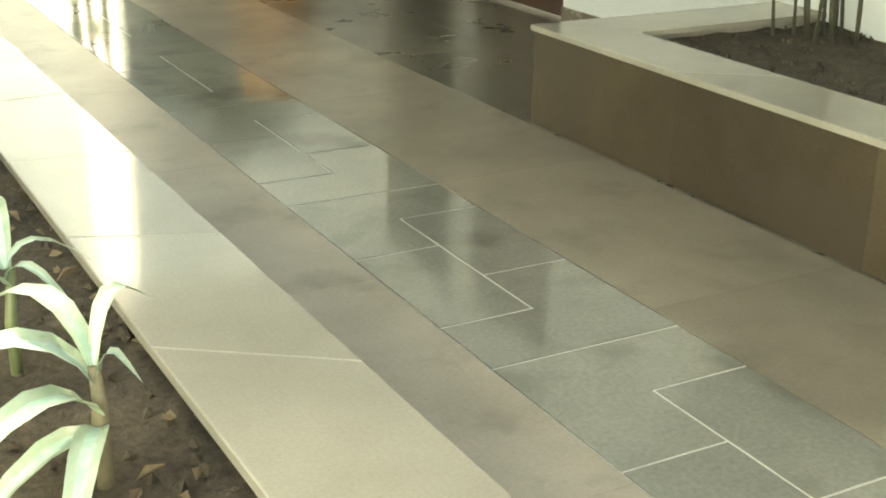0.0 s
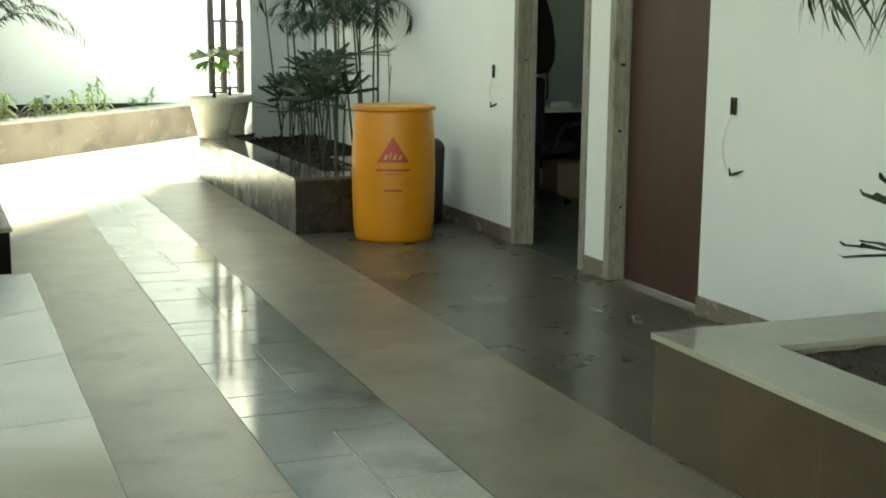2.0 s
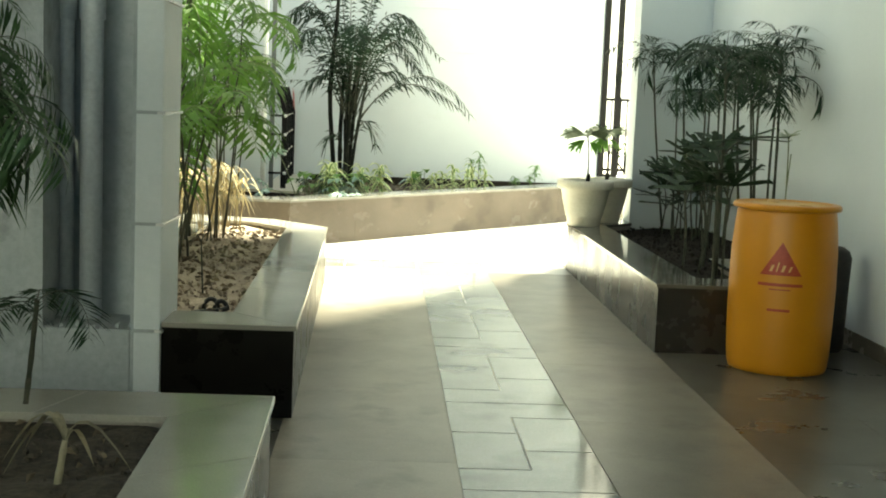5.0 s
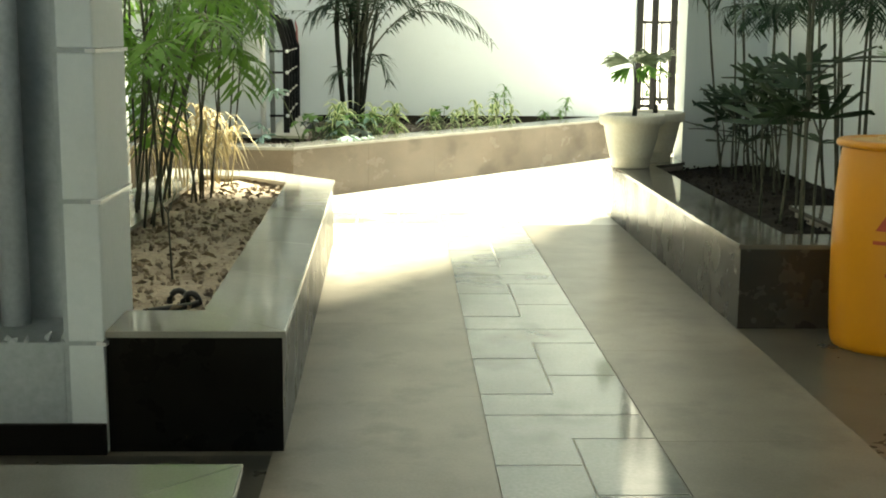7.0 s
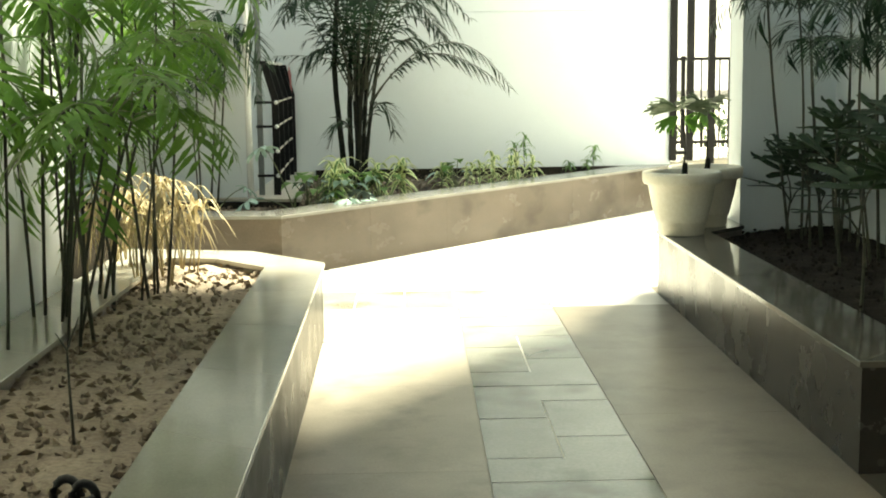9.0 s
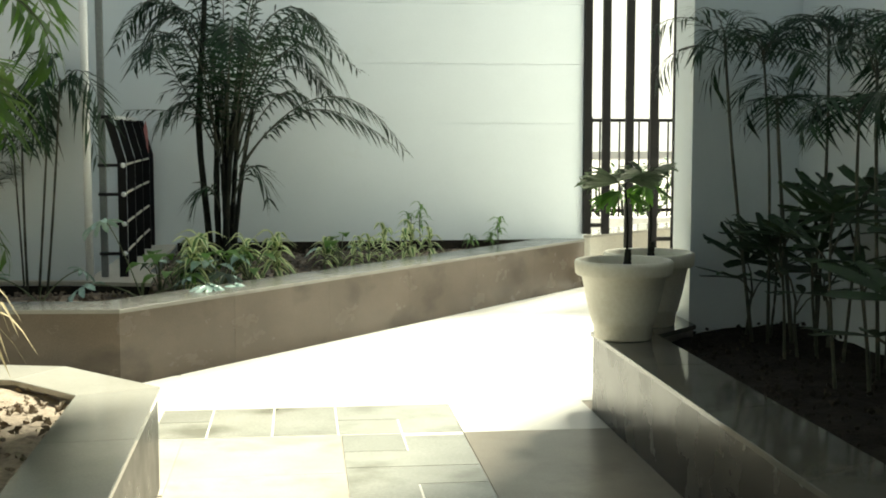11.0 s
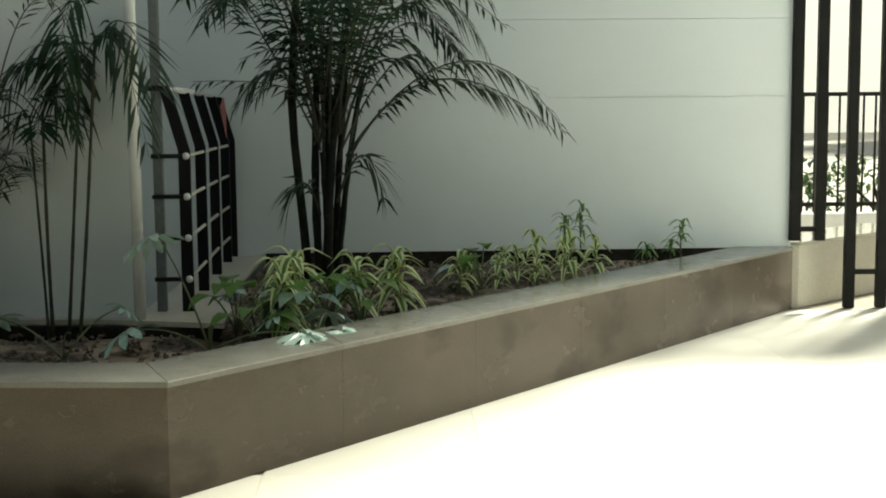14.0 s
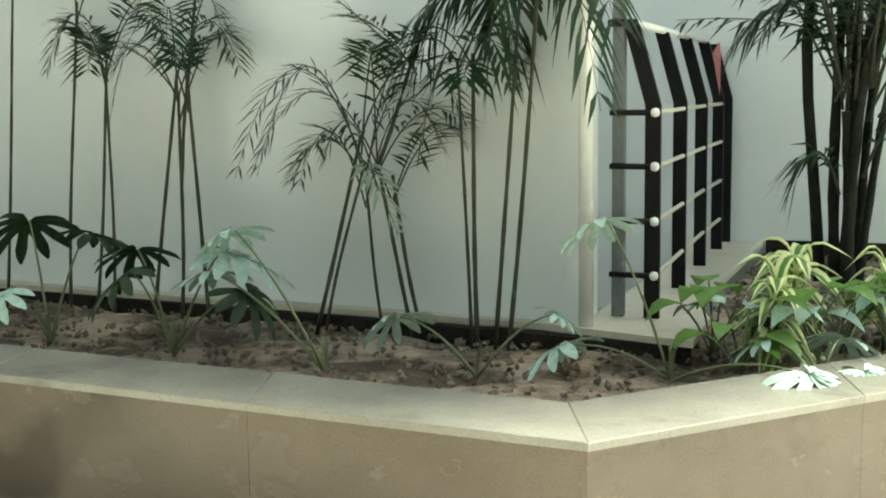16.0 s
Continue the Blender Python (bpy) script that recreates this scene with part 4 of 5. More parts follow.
# areca palm before the far wall
t = thing("palm", (0.93, 17.5, 0.34), "large areca palm clump with dark trunks and arching fronds", "palm", "areca palm")
rr = random.Random(7)
bm = bmesh.new()
tube(bm, [(-0.10, 0.05, -0.04), (-0.13, 0.05, 0.35), (-0.175, 0.05, 0.85), (-0.185, 0.04, 1.1), (-0.165, 0.03, 1.5), (-0.13, 0.02, 1.9), (-0.1, 0, 2.5)],
     [0.030, 0.027, 0.025, 0.026, 0.023, 0.022, 0.018], 9)
part("trunk", bm, M_trunk, t)
for a, b, r, bow in (((-0.03, 0, -0.04), (-0.03, 0.03, 1.3), 0.026, -0.02), ((0.02, -0.04, -0.04), (0.10, -0.06, 1.2), 0.028, -0.02), ((0.0, 0.03, -0.04), (0.04, 0.02, 1.45), 0.026, 0.01),
                     ((0.07, 0.02, -0.04), (0.24, 0.03, 1.25), 0.020, -0.02), ((0.05, 0.06, -0.04), (0.14, 0.1, 1.3), 0.022, -0.01), ((0.04, -0.02, -0.04), (0.0, -0.05, 0.8), 0.024, 0.0)):
    cane_part(t, a, b, r, bow, M_trunk, "trunk")
ARECA = [M_palm, M_cane]
for base, high, tip, n in (((0.15, -0.05, 0.75), (0.68, -0.1, 1.22), (1.36, -0.15, 0.93), 30), ((0.12, 0.0, 0.9), (0.55, 0.05, 1.72), (1.0, 0.05, 1.36), 28),
                           ((0.06, 0.02, 0.95), (0.4, -0.1, 1.95), (0.9, -0.2, 1.75), 26), ((-0.02, -0.03, 0.85), (-0.22, -0.1, 1.27), (-0.5, -0.18, 1.08), 20),
                           ((0.0, 0.05, 1.0), (-0.2, 0.1, 1.95), (-0.66, 0.1, 1.8), 26), ((0.05, 0.0, 0.9), (0.2, -0.1, 1.9), (0.38, -0.2, 2.4), 26),
                           ((0.02, 0.05, 0.95), (-0.05, 0.05, 1.95), (-0.16, 0.0, 2.5), 26), ((0.08, -0.05, 0.5), (0.24, -0.12, 0.78), (0.36, -0.15, 0.5), 12),
                           ((-0.02, -0.05, 0.42), (-0.12, -0.1, 0.62), (-0.24, -0.12, 0.42), 11), ((0.1, 0.05, 1.0), (0.5, 0.3, 1.7), (0.85, 0.5, 1.3), 24),
                           ((0.04, -0.05, 0.85), (0.1, -0.45, 1.75), (0.15, -1.0, 1.6), 26), ((0.1, -0.04, 0.9), (0.45, -0.4, 1.8), (0.8, -0.8, 1.75), 26),
                           ((-0.02, -0.05, 0.9), (-0.3, -0.4, 1.75), (-0.6, -0.7, 1.5), 24), ((0.1, 0.0, 0.75), (0.3, 0.0, 1.3), (0.62, 0.05, 1.25), 18),
                           ((0.0, 0.0, 0.8), (-0.05, -0.05, 1.35), (-0.3, -0.1, 1.5), 18), ((-0.12, 0.03, 1.5), (-0.3, 0.0, 1.95), (-0.6, 0.0, 1.75), 22)):
    free_frond(t, base, high, tip, n + 4, 0.26, 0.0125, 0.6, ARECA, rr, 0.16, 0.009)
    if n > 17:
        for k in range(1 if tip[0] > 0.85 else 2):
            jit = lambda v, q: tuple(c + rr.uniform(-q, q) for c in v)
            free_frond(t, jit(base, 0.06), jit(high, 0.16), jit(tip, 0.22), n, 0.23, 0.0115, 0.6, ARECA, rr, 0.16, 0.007)

# slender palms before the left wall: canes as foot x, foot z, top x, top z
for i, (x, canes, per, ln) in enumerate((
    (-2.46, [(0.0, -0.03, 0.11, 1.44)], 4, 0.55),
    (-2.10, [(0.0, -0.03, 0.09, 1.3), (0.1, -0.03, 0.21, 1.09), (0.19, -0.03, 0.2, 1.03)], 3, 0.50),
    (-1.70, [(0.0, -0.03, 0.16, 1.0), (0.17, -0.03, 0.18, 0.92), (0.27, -0.03, 0.21, 0.95), (0.16, 0.55, 0.28, 1.43)], 3, 0.50),
    (-0.89, [(0.0, -0.02, 0.2, 0.76), (0.03, -0.02, 0.21, 0.66), (0.26, -0.02, 0.2, 0.6), (0.38, -0.01, 0.25, 0.66), (0.42, -0.01, 0.31, 0.61), (0.24, 0.61, 0.42, 1.09)], 3, 0.64),
    (-0.24, [(0.0, -0.01, -0.05, 1.03), (0.02, -0.01, 0.01, 1.05)], 3, 0.42),
    (-0.15, [(0.0, -0.01, 0.1, 1.29), (0.05, -0.01, 0.17, 1.39)], 4, 0.55),
)):
    rr = random.Random(200 + i)
    t = thing("palm", (x, lw(x) - 0.17, 0.335), "slender cane palm with feathery fronds before a white wall", "palm", "slender palms")
    for xa, za, xb, zb in canes:
        dy = rr.uniform(-0.05, 0.03)
        cane_part(t, (xa, dy, za), (xb, dy * 0.5, zb), 0.0075 * rr.uniform(0.85, 1.2), rr.uniform(-0.012, 0.012))
        if i == 5:
            crown(t, (xb, dy * 0.5, zb), per, ln, rr, [M_palm, M_cane], 13, 0.2, 0.012, 0.8, (0.1, 0.4), (0.4, 1.0))
        elif i == 4:
            crown(t, (xb, dy * 0.5, zb), per, ln, rr, [M_palm, M_cane], 11, 0.15, 0.0105, 0.3, (0.1, 0.4), (0.3, 0.9))
        else:
            crown(t, (xb, dy * 0.5, zb), per, ln, rr, [M_palm, M_cane], 16, 0.15, 0.0064, 0.25, (0.3, 0.75), (0.0, 0.5))
    if i == 3:
        free_frond(t, (0.2, -0.02, 0.66), (0.27, -0.08, 0.62), (0.38, -0.1, 0.40), 14, 0.13, 0.007, 0.25, [M_sheen, M_cane], rr, 0.2, 0.004)
    if i == 4:
        free_frond(t, (-0.05, -0.02, 1.05), (-0.1, -0.08, 0.98), (-0.17, -0.1, 0.66), 12, 0.16, 0.011, 0.2, [M_palm, M_cane], rr, 0.15, 0.004)

# bamboo palms in the sandy bed
for i, (x, y, n) in enumerate(((-0.03, 10.85, 6), (0.12, 10.62, 4), (0.0, 11.4, 5), (-0.08, 10.2, 3), (0.2, 11.62, 5))):
    rr = random.Random(260 + i)
    canes = [(rr.uniform(-0.1, 0.1), rr.uniform(-0.12, 0.12), rr.choice((0.65, 0.9, 1.1, 1.35, 1.6, 2.0) if i < 4 else (1.2, 1.4, 1.55, 1.75)), rr.uniform(-0.12, 0.28), rr.uniform(-0.2, 0.2)) for _ in range(n)]
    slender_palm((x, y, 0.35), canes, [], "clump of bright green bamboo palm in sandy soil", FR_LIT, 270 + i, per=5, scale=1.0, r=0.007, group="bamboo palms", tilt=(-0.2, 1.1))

# palms by the pipe shaft
slender_palm((-0.02, 6.45, 0.35), [(0, 0, 1.2, -0.05, 0.05), (0.06, 0.1, 1.0, -0.03, 0.1), (-0.15, 0.05, 1.4, -0.1, 0)], [],
             "young areca palm with drooping leaves in dark earth", FR_SOFT, 300, per=9, scale=1.0, group="corner palms", tilt=(0.0, 1.0))
slender_palm((-0.3, 6.0, 0.35), [(0, 0, 1.25, 0.1, 0.05), (0.1, 0.12, 1.05, 0.2, 0.1), (0.0, -0.1, 0.7, 0.2, 0.0)], [],
             "young areca palm with drooping leaves in dark earth", FR_SOFT, 301, per=10, scale=1.1, group="corner palms", tilt=(0.0, 1.0))
slender_palm((0.30, 6.72, 0.35), [(0, 0, 0.38, 0.05, -0.02), (-0.1, 0.02, 0.3, -0.05, 0)], [],
             "small palm seedling in dark earth", FR_SLIM, 302, per=4, scale=0.5, group="corner palms", tilt=(0.2, 1.0))


slender_palm((0.12, 6.72, 0.35), [(0, 0, 1.15, 0.0, 0.05), (0.05, -0.1, 0.95, 0.02, 0.0), (-0.12, 0.0, 1.3, -0.04, 0), (-0.2, -0.15, 1.05, -0.02, 0)], [],
             "leafy young palm close to the pipe shaft", FR_SOFT, 303, per=9, scale=0.72, group="corner palms", tilt=(0.2, 1.2))


# striped plants
def striped_plant(at, n, size, label, seed, mats=(0, 1), group="striped plants"):
    rr = random.Random(seed)
    t = thing("striped_plant", at, label, "striped plant", group)
    bm = bmesh.new()
    tube(bm, [(0, 0, -0.02), (0, 0, size * 0.5)], [0.012, 0.008], 6)
    part("stem", bm, M_petiole, t)
    for k in range(n):
        bm = bmesh.new()
        f = k / n
        z0 = size * (0.18 + 0.6 * f)
        strap(bm, (0, 0, z0), k * 2.4 + rr.uniform(-0.4, 0.4), size * rr.uniform(0.5, 0.72) * (1.05 - 0.35 * f), size * rr.uniform(0.06, 0.10), size * (0.06 + 0.26 * f) * rr.uniform(0.5, 1.4),
              size * rr.uniform(0.25, 0.5) * (1.1 - 0.7 * f), mats)
        part("leaf", bm, [M_lime, M_cream], t)
    return t


rr = random.Random(11)
for i, (x, y, s) in enumerate(((0.84, 15.62, 0.34), (0.86, 15.98, 0.40), (1.16, 16.1, 0.35), (1.36, 16.34, 0.35))):
    striped_plant((x, y, 0.335), 26, s, "yellow and green striped foliage plant in the bed", 400 + i, (1, 0))
for i, (x, y, s) in enumerate(((1.72, 16.95, 0.26), (1.80, 17.25, 0.22), (1.95, 17.12, 0.22), (2.08, 17.35, 0.26), (2.2, 17.3, 0.24), (2.22, 17.6, 0.30), (2.38, 17.45, 0.27), (2.45, 17.7, 0.32),
                               (2.6, 17.65, 0.28), (2.02, 17.6, 0.22))):
    striped_plant((x, y, 0.335), 13, s, "small pale striped foliage plant in dark earth", 415 + i, (1, 0), "small striped plants")
for i, (x, y, h, s) in enumerate(((2.55, 17.9, 0.42, 0.17), (2.45, 17.98, 0.34, 0.15), (3.0, 18.05, 0.14, 0.14), (3.27, 18.2, 0.28, 0.16), (3.2, 18.22, 0.15, 0.13))):
    rr = random.Random(430 + i)
    t = thing("leafy_sapling", (x, y, 0.335), "small upright green plant by the white wall", "foliage plant", "small green plants")
    bm = bmesh.new()
    tube(bm, bend((0, 0, -0.02), (rr.uniform(-0.03, 0.03), 0, h), 0.0, 5), [0.006, 0.005, 0.005, 0.004, 0.004, 0.003], 6)
    part("stem", bm, M_cane, t)
    for k in range(13):
        bm = bmesh.new()
        strap(bm, (0, 0, h * (0.55 + 0.45 * k / 12)), k * 2.4, s * rr.uniform(0.6, 1.0), 0.011, s * rr.uniform(0.1, 0.5), s * rr.uniform(0.2, 0.6), (0, 0), 5)
        part("leaf", bm, [M_lime, M_cream], t)


# broad pale leaves among the striped plants
def broad_plant(at, n, size, label, seed):
    rr = random.Random(seed)
    t = thing("broad_leaved_plant", at, label, "foliage plant", "broad-leaved plants")
    for k in range(n):
        az, h = rr.random() * 6.28, rr.uniform(0.12, 0.26)
        d = Vector((math.cos(az), math.sin(az), 0))
        s_ = Vector((-d.y, d.x, 0))
        base = d * rr.uniform(0.05, 0.14) + Vector((0, 0, h))
        bm = bmesh.new()
        tube(bm, bend((0, 0, -0.01), base, 0.03, 4), 0.004, 5)
        part("petiole", bm, M_petiole, t)
        bm = bmesh.new()
        prev = None
        L = size * rr.uniform(0.8, 1.15)
        for f, w in ((0, 0.1), (0.12, 0.34), (0.35, 0.42), (0.65, 0.3), (0.88, 0.12), (1, 0.01)):
            c = base + d * L * f + Vector((0, 0, 0.15 * L * math.sin(3.14 * f) - 0.35 * L * f * f))
            row = [bm.verts.new(c + s_ * w * L + Vector((0, 0, 0.05 * L))), bm.verts.new(c), bm.verts.new(c - s_ * w * L + Vector((0, 0, 0.05 * L)))]
            if prev:
                for u in range(2):
                    bm.faces.new((prev[u], prev[u + 1], row[u + 1], row[u])).smooth = True
            prev = row
        part("leaf", bm, rr.choice((M_philo, M_lime, M_palm_lit)), t)
    return t


for i, (x, y) in enumerate(((0.72, 15.66), (0.74, 15.5), (0.98, 15.7), (1.02, 15.98), (1.85, 17.1), (1.2, 15.95), (0.62, 15.75), (0.92, 15.78))):
    broad_plant((x, y, 0.335), 8, 0.13, "foliage plant with broad pale and green leaves", 450 + i)


# lobed philodendrons
def lobed_leaf(bm, at, az, pitch, size, seed):
    """A hand-shaped leaf: round-ended lobes that join in the middle and droop outwards."""
    rr = random.Random(seed)
    t = Matrix.Translation(at) @ Euler((0, 0, az)).to_matrix().to_4x4() @ Euler((0, pitch, 0)).to_matrix().to_4x4()
    lobes = 9
    for k in range(lobes):
        a = (k / (lobes - 1) - 0.5) * 4.3 + rr.uniform(-0.08, 0.08)
        ln = size * (0.95 - 0.11 * abs(a)) * rr.uniform(0.88, 1.08)
        d, sd = Vector((math.cos(a), math.sin(a), 0)), Vector((-math.sin(a), math.cos(a), 0))
        o = Vector((size * 0.12, 0, 0.0015 * k))
        prev = None
        for f, w in ((0.0, 0.02), (0.25, 0.095), (0.5, 0.085), (0.75, 0.10), (0.9, 0.075), (1.0, 0.02)):
            c = o + d * ln * f + Vector((0, 0, size * (0.10 * f - 0.34 * f * f)))
            e = Vector((0, 0, 0.03 * size)) * (1 if f < 1 else 0)
            row = [bm.verts.new(t @ v) for v in (c + sd * w * size + e, c, c - sd * w * size + e)]
            if prev:
                for u in range(2):
                    bm.faces.new((prev[u], prev[u + 1], row[u + 1], row[u])).smooth = True
            prev = row


def philodendron(at, leaves, label, seed, mat=M_philo):
    t = thing("philodendron", at, label, "philodendron", "philodendrons")
    rr = random.Random(seed)
    bm = bmesh.new()
    for k in range(3):
        strap(bm, (0, 0, -0.01), rr.random() * 6.28, 0.05, 0.008, 0.13, 0.0)
    part("sheath", bm, M_petiole, t, "short green sheath")
    for k, (dx, dy, dz, size) in enumerate(leaves):
        bm = bmesh.new()
        pts = bend((0, 0, 0), (dx, dy, dz), 0.04, 7)
        tube(bm, pts, [0.006 - 0.0004 * i for i in range(8)], 6, True)
        leaf = part("petiole", bm, M_petiole, t)
        bm = bmesh.new()
        lobed_leaf(bm, (dx, dy, dz), math.atan2(dy, dx) + rr.uniform(-0.3, 0.3), rr.uniform(0.25, 0.7), size, seed * 7 + k)
        part("leaf", bm, mat if k else M_philo, t)
    return t


philodendron((0.55, 15.36, 0.335), [(-0.22, 0.05, 0.50, 0.2), (-0.33, -0.02, 0.1, 0.22), (0.42, -0.28, 0.12, 0.2)], "philodendron with pale lobed leaves on long stalks", 1)
philodendron((-0.05, 15.22, 0.335), [(-0.3, 0.08, 0.17, 0.17), (0.22, 0.12, 0.2, 0.12)], "small philodendron with pale lobed leaves", 2)
philodendron((-0.55, 15.13, 0.335), [(-0.38, 0.1, 0.45, 0.2), (-0.45, 0.08, 0.3, 0.18)], "philodendron with one long leaning stalk", 3)
philodendron((-1.18, 15.2, 0.335), [(0.14, 0.1, 0.36, 0.26), (0.28, 0.0, 0.25, 0.2), (-0.12, -0.05, 0.3, 0.22), (-0.2, 0.1, 0.36, 0.2)], "bushy philodendron with glossy lobed leaves", 4, M_palm)
philodendron((-1.75, 15.25, 0.335), [(-0.1, -0.1, 0.2, 0.2), (0.1, 0.1, 0.4, 0.22), (-0.15, 0.1, 0.45, 0.24)], "bushy philodendron with glossy lobed leaves", 5, M_palm)
philodendron((1.0, 15.35, 0.335), [(0.12, -0.1, 0.1, 0.16), (0.05, 0.15, 0.14, 0.17), (-0.15, 0.1, 0.13, 0.16)], "philodendron with waxy leaves over the coping", 6)


# dry grass
def dry_clump(at, n, h, label, seed, mat=M_straw, group="dry grass"):
    rr = random.Random(seed)
    t = thing("dry_grass", at, label, "dry grass", group)
    for k in range(n):
        bm = bmesh.new()
        x, y = rr.uniform(-0.06, 0.06), rr.uniform(-0.06, 0.06)
        top = (x + rr.uniform(-0.05, 0.05), y + rr.uniform(-0.05, 0.05), h * rr.uniform(0.6, 1.0))
        tube(bm, bend((x, y, -0.01), top, 0.0, 4), [0.005, 0.005, 0.004, 0.004, 0.003], 5)
        for j in range(7):
            strap(bm, top, rr.random() * 6.28, h * rr.uniform(0.3, 0.6), 0.007, h * rr.uniform(0.1, 0.3), h * rr.uniform(0.3, 0.7), n=5)
        part("stalk", bm, mat, t)
    return t


for i, (x, y) in enumerate(((0.27, 12.24), (0.2, 12.38), (0.14, 12.2), (0.08, 12.42), (-0.04, 12.3), (-0.1, 12.5), (0.06, 11.95), (0.26, 11.9), (-0.06, 11.8))):
    dry_clump((x, y, 0.36), 4, 0.36 + 0.06 * (i % 3), "clump of dry yellow grass in sandy soil", 500 + i)
t = thing("twig", (0.5, 9.2, 0.355), "thin bare twig stuck in sandy soil", "twig")
bm = bmesh.new()
tube(bm, [(0, 0, -0.01), (-0.01, 0.02, 0.15), (-0.02, 0.05, 0.27), (0.01, 0.08, 0.36)], [0.005, 0.004, 0.003, 0.002], 6)
tube(bm, [(-0.02, 0.05, 0.27), (-0.05, 0.05, 0.32)], [0.003, 0.0015], 5)
part("stem", bm, M_cane, t)

# curled pipe in the sandy bed
t = thing("hose", Matrix.Translation((0.62, 8.68, 0.36)) @ Matrix.Scale(0.75, 4), "curled dark rubber hose half buried in sand", "hose")
bm = bmesh.new()
tube(bm, [(-0.16, -0.08, 0.0), (-0.05, -0.05, 0.012), (0.05, -0.03, 0.02), (0.09, 0.0, 0.03)], 0.016, 8)
for k, (cx, cy, r) in enumerate(((-0.02, 0.08, 0.045), (0.045, 0.05, 0.04))):
    tube(bm, [(cx + r * math.cos(a), cy, 0.01 + r * 1.4 * math.sin(a)) for a in [i * math.pi / 8 for i in range(9)]], 0.015, 8)
part("tube", bm, M_rubber, t)


# withered plants in the first planter
def withered(at, h, n, label, seed, mat=M_dried):
    rr = random.Random(seed)
    t = thing("withered_plant", at, label, "withered plant", "withered plants")
    bm = bmesh.new()
    top = (rr.uniform(-0.03, 0.03), rr.uniform(-0.03, 0.03), h)
    tube(bm, bend((0, 0, -0.02), top, 0, 5), [0.011, 0.010, 0.011, 0.009, 0.010, 0.007], 7)
    part("stem", bm, M_dried, t)
    for k in range(n):
        bm = bmesh.new()
        strap(bm, top, rr.random() * 6.28, rr.uniform(0.12, 0.22), 0.014, rr.uniform(0.03, 0.1), rr.uniform(0.12, 0.25))
        part("leaf", bm, mat, t)
    return t


for i, (x, y, h, n) in enumerate(((0.575, 6.05, 0.13, 5), (0.53, 5.34, 0.12, 4), (0.40, 5.75, 0.2, 3), (0.36, 5.2, 0.1, 4), (0.45, 4.5, 0.16, 4), (0.3, 6.3, 0.17, 3), (0.55, 4.9, 0.08, 2), (0.4, 3.9, 0.18, 4))):
    withered((x, y, 0.35), h, n, "withered stalk with drooping pale leaves", 600 + i)

t = thing("striped_plant", (0.644, 2.59, 0.35), "cane plant with long pale-edged leaves and a pale stem", "striped plant", "near plants")
rr = random.Random(77)
bm = bmesh.new()
tube(bm, [(0, 0, -0.03), (0.004, 0, 0.06), (0.0, 0.004, 0.07), (0.004, 0, 0.14), (0.0, 0, 0.2)], [0.013, 0.012, 0.016, 0.011, 0.009], 8)
part("stem", bm, M_dried, t)
for az, ln, w, rise, dr, z in ((2.9, 0.36, 0.034, 0.10, 0.10, 0.17), (3.5, 0.34, 0.034, 0.08, 0.14, 0.12), (3.3, 0.30, 0.03, 0.03, 0.2, 0.08), (-0.6, 0.08, 0.012, 0.10, 0.06, 0.14),
                               (0.4, 0.13, 0.018, 0.12, 0.05, 0.2), (4.2, 0.28, 0.024, 0.02, 0.22, 0.1), (2.2, 0.3, 0.022, 0.12, 0.1, 0.2)):
    bm = bmesh.new()
    strap(bm, (0, 0, z), az, ln, w, rise, dr, (1, 0))
    part("leaf", bm, [M_philo, M_sheen], t)
t = thing("striped_plant", (0.60, 3.02, 0.35), "leaning cane plant with pale-edged leaves", "striped plant", "near plants")
bm = bmesh.new()
tube(bm, [(0, 0, -0.03), (0.0, 0.0, 0.1), (0.01, 0, 0.2)], [0.011, 0.011, 0.008], 8)
part("stem", bm, M_petiole, t)
for az, ln, w, rise, dr, z in ((2.8, 0.3, 0.024, 0.12, 0.06, 0.2), (0.2, 0.2, 0.012, 0.06, 0.1, 0.2), (3.6, 0.32, 0.024, 0.06, 0.1, 0.17), (-0.8, 0.16, 0.014, 0.05, 0.1, 0.18), (1.5, 0.25, 0.02, 0.12, 0.1, 0.2)):
    bm = bmesh.new()
    strap(bm, (0, 0, z), az, ln, w, rise, dr, (1, 0))
    part("leaf", bm, [M_philo, M_sheen], t)
t = thing("hose", (0.2, 6.72, 0.36), "thin pale hose lying on dark earth", "hose")
bm = bmesh.new()
tube(bm, [(-0.15, 0.05, 0.0), (-0.02, 0.02, 0.01), (0.12, 0.0, 0.014), (0.25, 0.0, 0.016), (0.38, -0.01, 0.01), (0.43, -0.02, 0.0)], 0.011, 8)
part("tube", bm, M_hose, t)


# ---- pipe shaft ----
for x, y, r in ((0.12, 8.40, 0.048), (-0.0, 8.44, 0.035)):
    t = thing("drain_pipe", (x, y, 0.37), "grey-blue plastic drain pipe standing in the wall shaft", "pipe", "drain pipes")
    bm = bmesh.new()
    tube(bm, [(0, 0, 0), (0, 0, 3.0)], r, 20)
    part("pipe", bm, M_pipe, t)
    for z in (1.35, 2.6):
        part("collar", lathe(bmesh.new(), [(r, z - 0.05), (r + 0.008, z - 0.046), (r + 0.008, z + 0.046), (r, z + 0.05)], 20), M_pipe, t)

